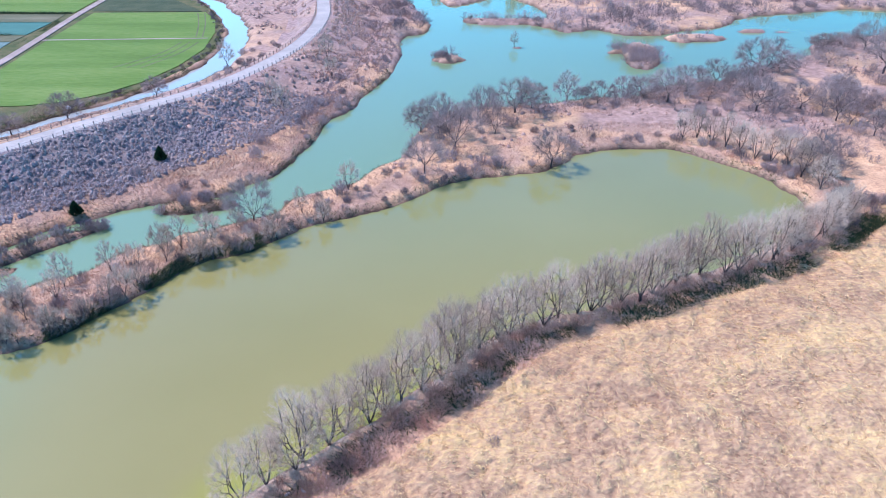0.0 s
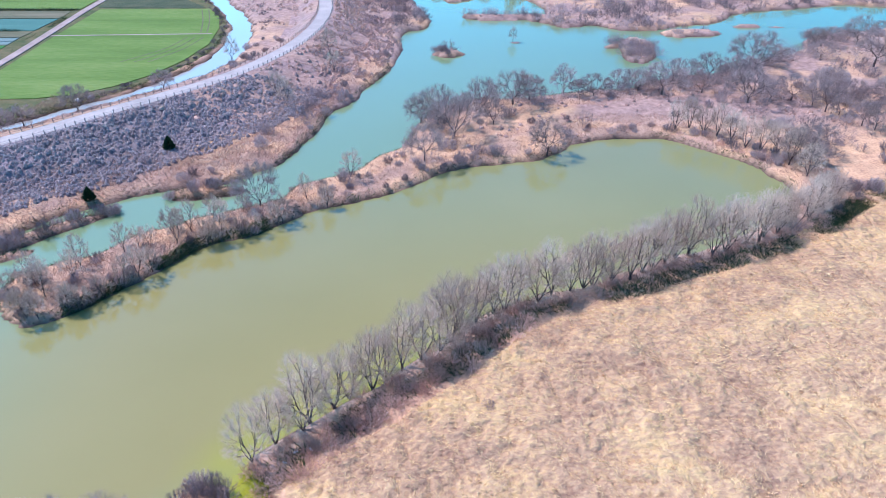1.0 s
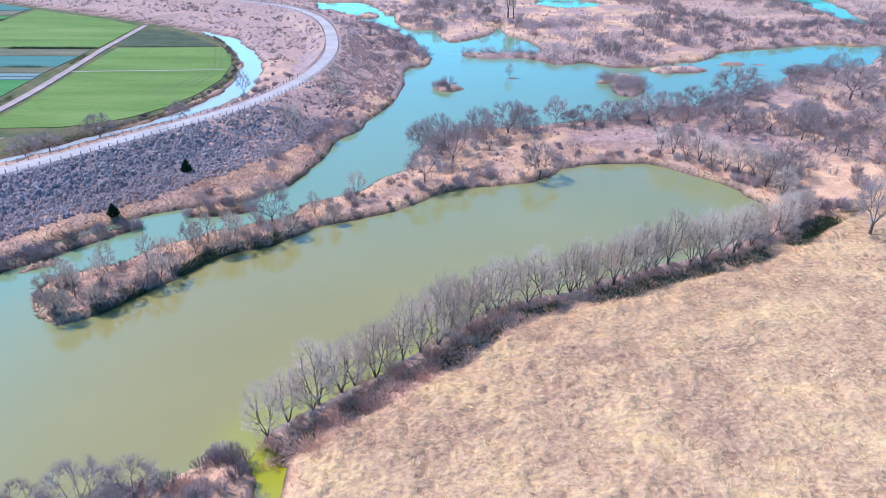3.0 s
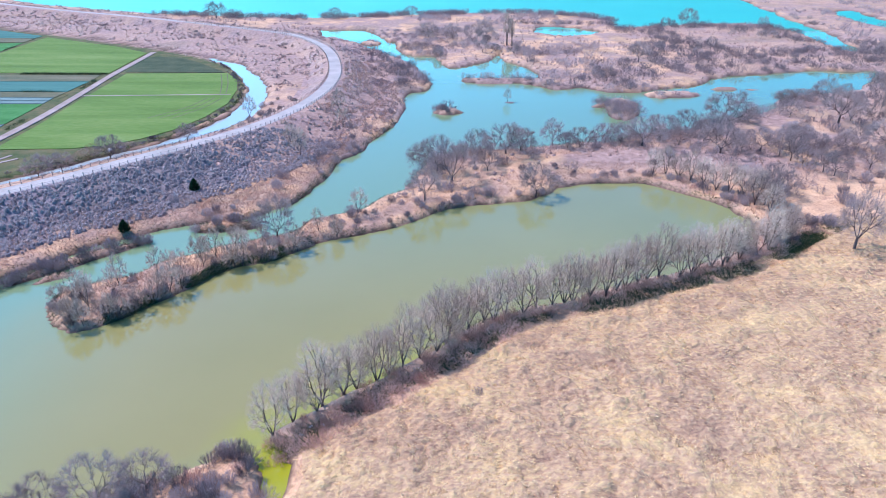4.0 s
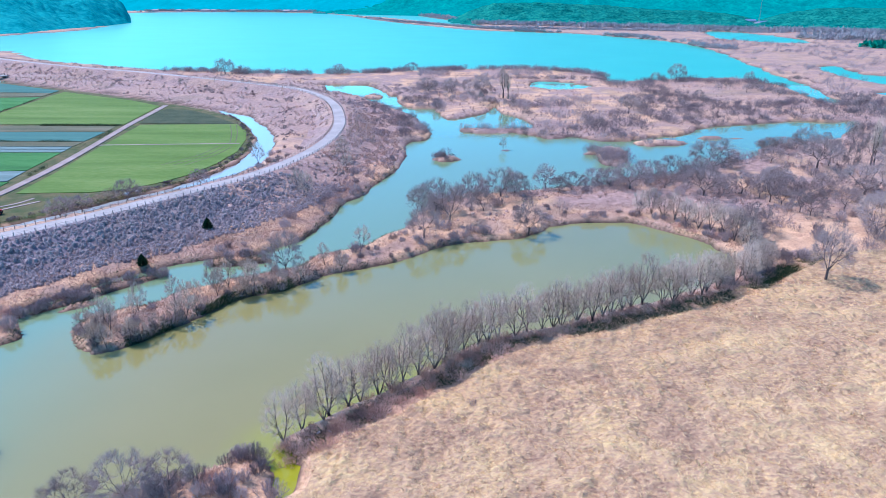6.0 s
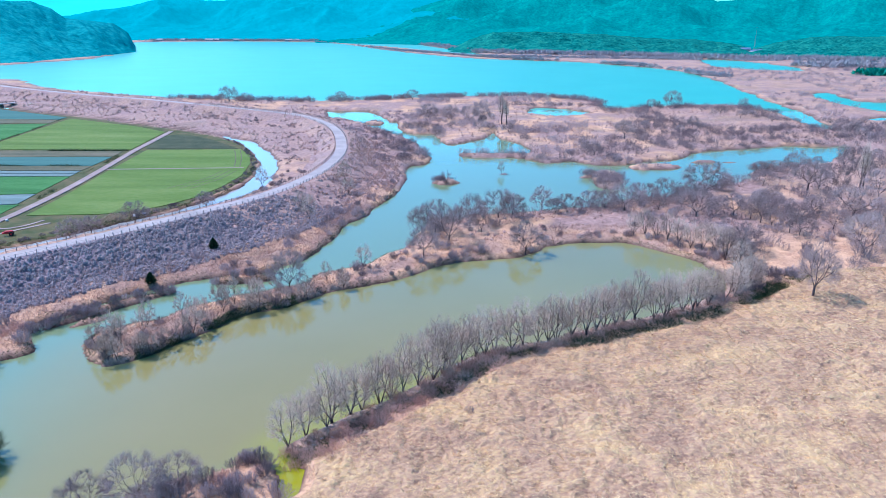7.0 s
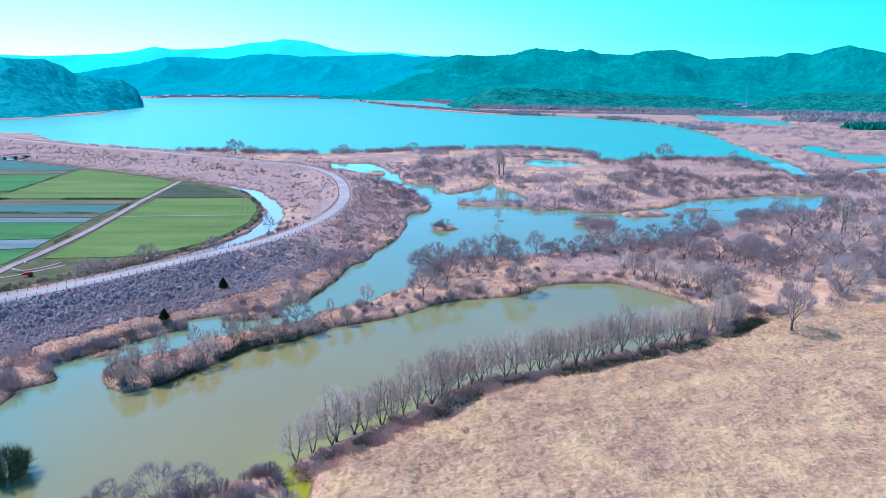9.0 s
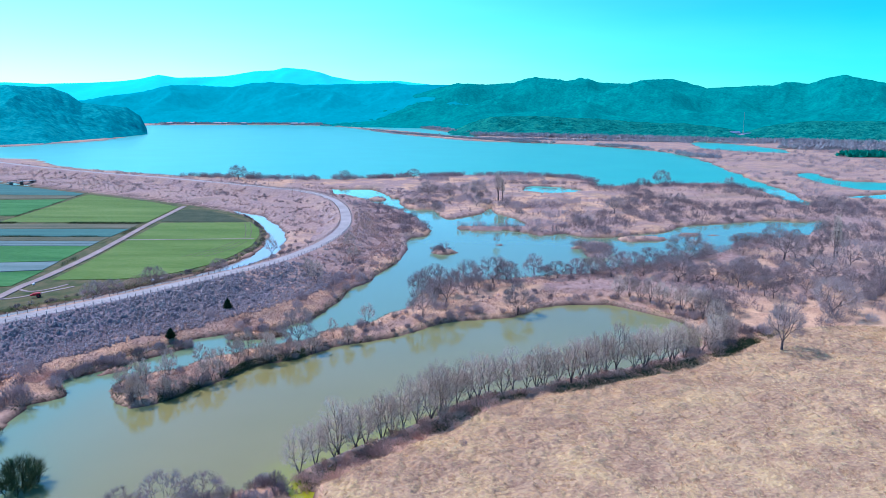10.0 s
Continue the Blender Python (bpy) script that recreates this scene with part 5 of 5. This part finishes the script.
fringe("canal_sedge", 160000, -112, -46, 95, 262, lambda x, y, d: (d > 0) & (d < 1.3) & off_road(x, y, 10, 40) & line_distance(x, y, POLDER_Q)[1] & (vnoise(x, y, 4, 2) > 0.3), 0.7, "dark sedge along the canal bank", 33, 0.8)
for k, (ax, ay, bx2, by2) in enumerate(((-161, 233.8, -107.8, 235), (-161.5, 247, -172.8, 313), (-98.2, 164, -106.6, 231), (-190, 206.9, -106, 208.6))):
    fringe("ditch_sedge", 9000, min(ax, bx2) - 1, max(ax, bx2) + 1, min(ay, by2) - 1, max(ay, by2) + 1,
           lambda x, y, d: (line_distance(x, y, np.array([(ax, ay), (bx2, by2)]), False)[0] < 0.8) & (vnoise(x, y, 7, 1) > 0.35), 0.8, "dark sedge in a ditch between fields", 40 + k, 0.8)

for ob in TEMPLATES:
    for o in (*ob.children_recursive, ob):
        bpy.data.objects.remove(o)


# ---- hills and the far shore ----
def ridge(name, profile, crest, foot, mat, label, spur=0.3, n=260, rows=26, spur_size=260, crowns=(20, 5)):
    """A wooded ridge: heights by bearing (x over y), standing between its foot and its crest, with tree crowns as rounded lumps."""
    u = np.linspace(profile[0][0], profile[-1][0], n)
    H = np.interp(u, [p[0] for p in profile], [p[1] for p in profile])
    C = np.interp(u, [p[0] for p in crest], [p[1] for p in crest])
    F = np.interp(u, [p[0] for p in foot], [p[1] for p in foot])
    v = np.concatenate([np.linspace(0, 1, rows), [1.12, 1.3, 1.6]])
    U, V = np.meshgrid(u, v)
    Y = F[None] + (C - F)[None] * V
    X = U * Y
    shape = np.where(V <= 1, np.sin(np.clip(V, 0, 1) * math.pi / 2) ** 1.2, np.clip(1 - (V - 1) * 1.4, 0, 1))
    side = vnoise(X + 0.5 * Y, Y * 0.35, spur_size, 2) * 0.65 + vnoise(X - 0.4 * Y, Y * 0.5, spur_size * 0.42, 5) * 0.35
    cut = 1 - spur * 4 * np.clip(V, 0, 1) * np.clip(1 - V, 0, 1) * 2 * np.abs(side - 0.5) * 2
    size, lump = crowns
    P, Q = 0.8 * X + 0.6 * Y, 0.8 * Y - 0.6 * X
    woods = billow(P, Q, size, 3) * lump + billow(Q, P, size * 2.3, 4) * lump * 0.8 + (vnoise(X, Y, size * 6, 5) - 0.5) * lump * 2
    Z = H[None] * shape * cut + (woods - 0.8 * lump) * np.clip(V * 4, 0, 1) * np.clip((1.05 - V) * 4, 0.35, 1)
    Z[0] = -2
    k = np.arange(len(v) * n).reshape(len(v), n)
    q = np.stack([k[:-1, :-1], k[:-1, 1:], k[1:, 1:], k[1:, :-1]], -1).reshape(-1, 4)
    tagged(new(name, array_mesh(name, np.stack([X, Y, Z], -1).reshape(-1, 3), q, mat, True)), label, "hill", kind="structure")
    return X, Y, Z


def forest(name, X, Y, Z, n, size, label, seed, low=4, mat=HAZY_FOREST, high=1.0, each=16):
    """Crowns of a pine wood over a hillside."""
    r = np.random.RandomState(seed)
    i, j = r.randint(0, X.shape[0] - 4, n), r.randint(0, X.shape[1] - 1, n)
    f = r.rand(n)
    x, y, z = (A[i, j] * (1 - f) + A[i + 1, j + 1] * f for A in (X, Y, Z))
    k = z > low
    x, y, z = x[k], y[k], z[k]
    h = size * (0.6 + 0.7 * r.rand(len(x)))
    v1, f1 = mounds(np.column_stack([x, y, z - 1, h, h * high]), seed, each, 0.3)
    tagged(new(name, array_mesh(name, v1, f1, mat)), label, "forest", kind="stuff")


FAR = [(-1.2, 190), (-0.649, 203), (-0.6, 196), (-0.533, 203), (-0.483, 212), (-0.45, 228), (-0.425, 251), (-0.4, 235), (-0.359, 238), (-0.326, 244),
       (-0.284, 273), (-0.255, 279), (-0.24, 295), (-0.209, 286), (-0.185, 267), (-0.169, 244), (-0.136, 222), (-0.069, 222), (-0.02, 199), (0.3, 150)]
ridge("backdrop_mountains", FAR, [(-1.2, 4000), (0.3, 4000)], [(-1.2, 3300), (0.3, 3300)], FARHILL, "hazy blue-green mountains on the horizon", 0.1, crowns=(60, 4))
MID = [(-1.3, 90), (-0.7, 70), (-0.536, 84), (-0.502, 102), (-0.452, 117), (-0.418, 139), (-0.376, 145), (-0.318, 139), (-0.285, 154), (-0.243, 156), (-0.21, 150),
       (-0.136, 154), (-0.078, 160), (-0.053, 150), (0.013, 152), (0.046, 145), (0.096, 154), (0.108, 165), (0.126, 176), (0.146, 167), (0.17, 158),
       (0.203, 169), (0.22, 154), (0.27, 154), (0.286, 167), (0.327, 171), (0.353, 154), (0.378, 137), (0.427, 145), (0.477, 150), (0.493, 163), (0.526, 156),
       (0.55, 176), (0.575, 186), (0.608, 173), (0.649, 156), (0.8, 140), (1.3, 120)]
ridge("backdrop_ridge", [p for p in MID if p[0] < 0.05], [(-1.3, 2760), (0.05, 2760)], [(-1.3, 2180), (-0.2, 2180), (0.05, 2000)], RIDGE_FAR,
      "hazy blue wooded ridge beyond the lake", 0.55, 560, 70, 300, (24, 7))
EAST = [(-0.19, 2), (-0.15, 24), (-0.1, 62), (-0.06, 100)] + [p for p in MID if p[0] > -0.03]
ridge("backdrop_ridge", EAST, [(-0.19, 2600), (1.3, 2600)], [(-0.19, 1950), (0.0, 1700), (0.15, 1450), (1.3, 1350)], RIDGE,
            "wooded ridge behind the marsh in hazy blue-green", 0.6, 800, 80, 260, (20, 7))
LEFT = [(-1.4, 70), (-0.8, 74), (-0.65, 79), (-0.584, 79), (-0.56, 70), (-0.541, 54), (-0.516, 51), (-0.475, 46), (-0.455, 30), (-0.447, 6)]
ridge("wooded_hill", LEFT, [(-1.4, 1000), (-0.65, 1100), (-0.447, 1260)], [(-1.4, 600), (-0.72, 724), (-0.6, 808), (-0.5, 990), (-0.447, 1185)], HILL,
             "dark wooded hill at the lake's edge, tinted with haze", 0.35, 520, 80, 120, (14, 3.4))
LOW = [(0.0, 0), (0.038, 22), (0.063, 33), (0.139, 34), (0.222, 30), (0.273, 25), (0.348, 20), (0.416, 11), (0.434, 2), (0.466, 15), (0.515, 27), (0.582, 28), (0.655, 26), (0.8, 30), (1.3, 30)]
ridge("low_hill", LOW, [(0, 1450), (1.3, 1350)], [(0, 1190), (0.2, 1080), (0.4, 960), (0.655, 860), (1.3, 800)], PINE, "low pine-covered hill behind the marsh, tinted with haze", 0.45, 640, 60, 120, (16, 5))
far_u = np.random.RandomState(3)
rows = []
for x0, y0, x1, y1, n, w in ((-860, 1985, -400, 2100, 500, 30), (-400, 2080, -99, 1300, 500, 25), (-99, 1300, 60, 985, 420, 14), (60, 985, 210, 805, 420, 14), (210, 805, 240, 600, 300, 14), (60, 1010, 420, 900, 700, 40),
                             (400, 760, 700, 700, 500, 60), (20, 1190, 330, 1010, 800, 50), (-60, 1700, 20, 1220, 500, 60), (330, 990, 640, 850, 700, 45), (-900, 2125, -330, 2150, 700, 60)):
    t = far_u.rand(n)
    x, y = x0 + (x1 - x0) * t + far_u.randn(n) * w * 0.3, y0 + (y1 - y0) * t + far_u.rand(n) * w
    keep = shore(x, y) > 1
    x, y = x[keep], y[keep]
    h = (1.5 + 2.5 * far_u.rand(len(x))) * (1.7 if w in (50, 60, 45) else 1)
    rows.append(np.column_stack([x, y, np.full(len(x), 0.3), h * 1.4, h * 1.2]))
v, f = mounds(np.concatenate(rows), 5, 40, 0.06)
tagged(new("far_brush", array_mesh("far_brush", v, f, HAZY_TWIGS)), "haze-greyed bare brush along the far lake shore", "brush", kind="stuff")


cr = np.random.RandomState(9)
cu, cv = np.meshgrid(np.linspace(378, 412, 12), np.linspace(628, 652, 9))
forest("pine_clump", cu + cr.randn(*cu.shape) * 3, cv + cr.randn(*cu.shape) * 2, np.full(cu.shape, 2.0), 420, 5.0, "dark evergreen clump in the far marsh", 24, 0, HAZY_FOREST)


def mast(x, y, h):
    root = tagged(new("mast"), "slim grey lattice mast near the far village", "mast")
    root.matrix_basis = pose(x, y, 2)
    legs = [(-1.2, -1.2), (1.2, -1.2), (0, 1.4)]
    for a, b in legs:
        part_mesh("leg", array_mesh("leg", *tubes([[a, b, -3, a * 0.2, b * 0.2, h, 0.18, 0.1]], 4), CONCRETE), root)
    for k in range(12):
        z0, z1 = h * k / 12, h * (k + 1) / 12
        s0, s1 = 1 - 0.8 * k / 12, 1 - 0.8 * (k + 1) / 12
        for i in range(3):
            row = [legs[i][0] * s0, legs[i][1] * s0, z0, legs[(i + 1) % 3][0] * s1, legs[(i + 1) % 3][1] * s1, z1, 0.08, 0.08]
            part_mesh("brace", array_mesh("brace", *tubes([row], 3), CONCRETE), root)


mast(497, 1140, 42)


def house(x, y, w, d, h, turn, roof, label):
    root = tagged(new("house"), label, "house", group="far houses")
    root.matrix_basis = pose(x, y, float(ground_z(np.array([x]), np.array([y]))[0]), 0, 0, turn)
    part("wall", box(bmesh.new(), 0, 0, h / 2 - 0.5, w, d, h + 1), WALLM, root)
    bm = bmesh.new()
    q = [bm.verts.new(p) for p in ((-w / 2 - 0.4, -d / 2 - 0.4, h), (w / 2 + 0.4, -d / 2 - 0.4, h), (w / 2 + 0.4, d / 2 + 0.4, h), (-w / 2 - 0.4, d / 2 + 0.4, h),
                                   (-w / 2 - 0.4, 0, h + d * 0.3), (w / 2 + 0.4, 0, h + d * 0.3))]
    for k in ((0, 1, 5, 4), (2, 3, 4, 5), (0, 4, 3), (1, 2, 5), (3, 2, 1, 0)):
        bm.faces.new([q[i] for i in k])
    part("roof", bm, roof, root)
    for k in range(3):
        pane = part("window", box(bmesh.new(), (k - 1) * w * 0.3, -d / 2 - 0.03, h * 0.55, w * 0.14, 0.1, h * 0.35), WINDOWM, root)
        part("sill", box(bmesh.new(), (k - 1) * w * 0.3, -d / 2 - 0.12, h * 0.36, w * 0.17, 0.22, 0.12), CONCRETE, pane)


for x, y, w, d, h, turn, roof in ((505, 1150, 14, 9, 5, 10, ROOFM), (488, 1120, 12, 8, 4, -5, WALLM), (525, 1175, 12, 9, 5, 20, ROOFM), (520, 1225, 16, 9, 6, 0, ROOFM), (545, 1200, 10, 8, 4, 10, WALLM)):
    house(x, y, w, d, h, turn, roof, "small far house with a pitched roof under pine woods")
for x, y, w in ((-860, 2085, 30), (-800, 2110, 24), (-720, 2110, 40), (-700, 2120, 22), (-640, 2115, 26), (-480, 2110, 34), (-455, 2120, 18)):
    house(x, y, w * 0.6, 9, 4, 0, WALLM, "pale far house on the lake shore")
house(880, 1385, 64, 16, 6, -8, WALLM, "long white roofed shed on the wooded hillside")


# ---- small things ----
def red_tiller(x, y):
    root = tagged(new("farm_tiller"), "small red farm tiller parked on rough grass", "machine")
    root.matrix_basis = pose(x, y, 0.5, 0, 0, 25)
    part("body", box(box(bmesh.new(), 0, 0, 0.75, 1.5, 0.7, 0.55, 0.08), -0.9, 0, 0.65, 0.5, 0.9, 0.3, 0.05), REDM, root)
    for sx, sy in ((0.4, 0.5), (0.4, -0.5)):
        bm = bmesh.new()
        bmesh.ops.create_cone(bm, cap_ends=True, segments=16, radius1=0.42, radius2=0.42, depth=0.22, matrix=pose(sx, sy, 0.42, 90))
        wheel = part("wheel", bm, RUBBER, root)
        bm = bmesh.new()
        bmesh.ops.create_cone(bm, cap_ends=True, segments=12, radius1=0.2, radius2=0.16, depth=0.27, matrix=pose(sx, sy, 0.42, 90))
        part("hub", bm, REDM, wheel)
    v, f = tubes([[-0.7, 0.25, 0.9, -1.9, 0.3, 1.15, 0.025, 0.02], [-0.7, -0.25, 0.9, -1.9, -0.3, 1.15, 0.025, 0.02]], 6)
    part_mesh("handlebar", array_mesh("handlebar", v, f, RUBBER), root)


red_tiller(-87, 139)


def bottle(x, y):
    bm = bmesh.new()
    bmesh.ops.create_cone(bm, cap_ends=True, segments=10, radius1=0.09, radius2=0.09, depth=0.3, matrix=pose(0, 0, 0.1, 0, 90))
    bmesh.ops.create_cone(bm, cap_ends=True, segments=10, radius1=0.09, radius2=0.03, depth=0.12, matrix=pose(0.21, 0, 0.1, 0, 90))
    me = bpy.data.meshes.new("plastic_bottle")
    bm.to_mesh(me), bm.free()
    me.materials.append(PLASTIC)
    ob = tagged(new("plastic_bottle", me), "white plastic bottle washed up among brambles", "litter", group="litter on the bank")
    ob.matrix_basis = pose(x, y, float(ground_z(np.array([x]), np.array([y]))[0]), 0, 0, x * 100)


for x, y in ((-12.2, 70.2), (-11.2, 70.6), (-12.8, 69.2)):
    bottle(x, y)


def feed_bag(x, y, w):
    bm = bmesh.new()
    bmesh.ops.create_icosphere(bm, subdivisions=2, radius=0.5)
    for v in bm.verts:
        v.co = Vector((v.co.x * w, v.co.y * w * 0.8, max(v.co.z, -0.32) * w * 0.8 + 0.26 * w)) * (1 + 0.12 * noise.noise(v.co * 3))
    me = bpy.data.meshes.new("white_bag")
    bm.to_mesh(me), bm.free()
    me.materials.append(PLASTIC)
    ob = tagged(new("white_bag", me), "white filled sack lying by the field", "sack", group="sacks by the canal")
    ob.matrix_basis = pose(x, y, 0.5, 0, 0, x * 37)


for x, y, w in ((-68.5, 153.5, 1.0), (-67.2, 155.5, 0.8), (-94, 149.3, 0.8)):
    feed_bag(x, y, w)


def footbridge(x, y, turn):
    root = tagged(new("footbridge"), "small dark concrete bridge over the far canal", "bridge")
    root.matrix_basis = pose(x, y, 0, 0, 0, turn)
    part("deck", box(bmesh.new(), 0, 0, 1.9, 14, 3.2, 0.35, 0.04), CONCRETE, root)
    for sx in (-5.5, 0, 5.5):
        part("pier", box(bmesh.new(), sx, 0, 0.5, 0.6, 2.6, 2.6), BARK, root)
    for sy in (-1.45, 1.45):
        part("railing", box(bmesh.new(), 0, sy, 2.75, 14, 0.12, 0.12), BARK, root)
        for sx in (-6.6, -3.3, 0, 3.3, 6.6):
            part("post", box(bmesh.new(), sx, sy, 2.4, 0.14, 0.14, 0.75), BARK, root)


footbridge(-232, 363, 60)
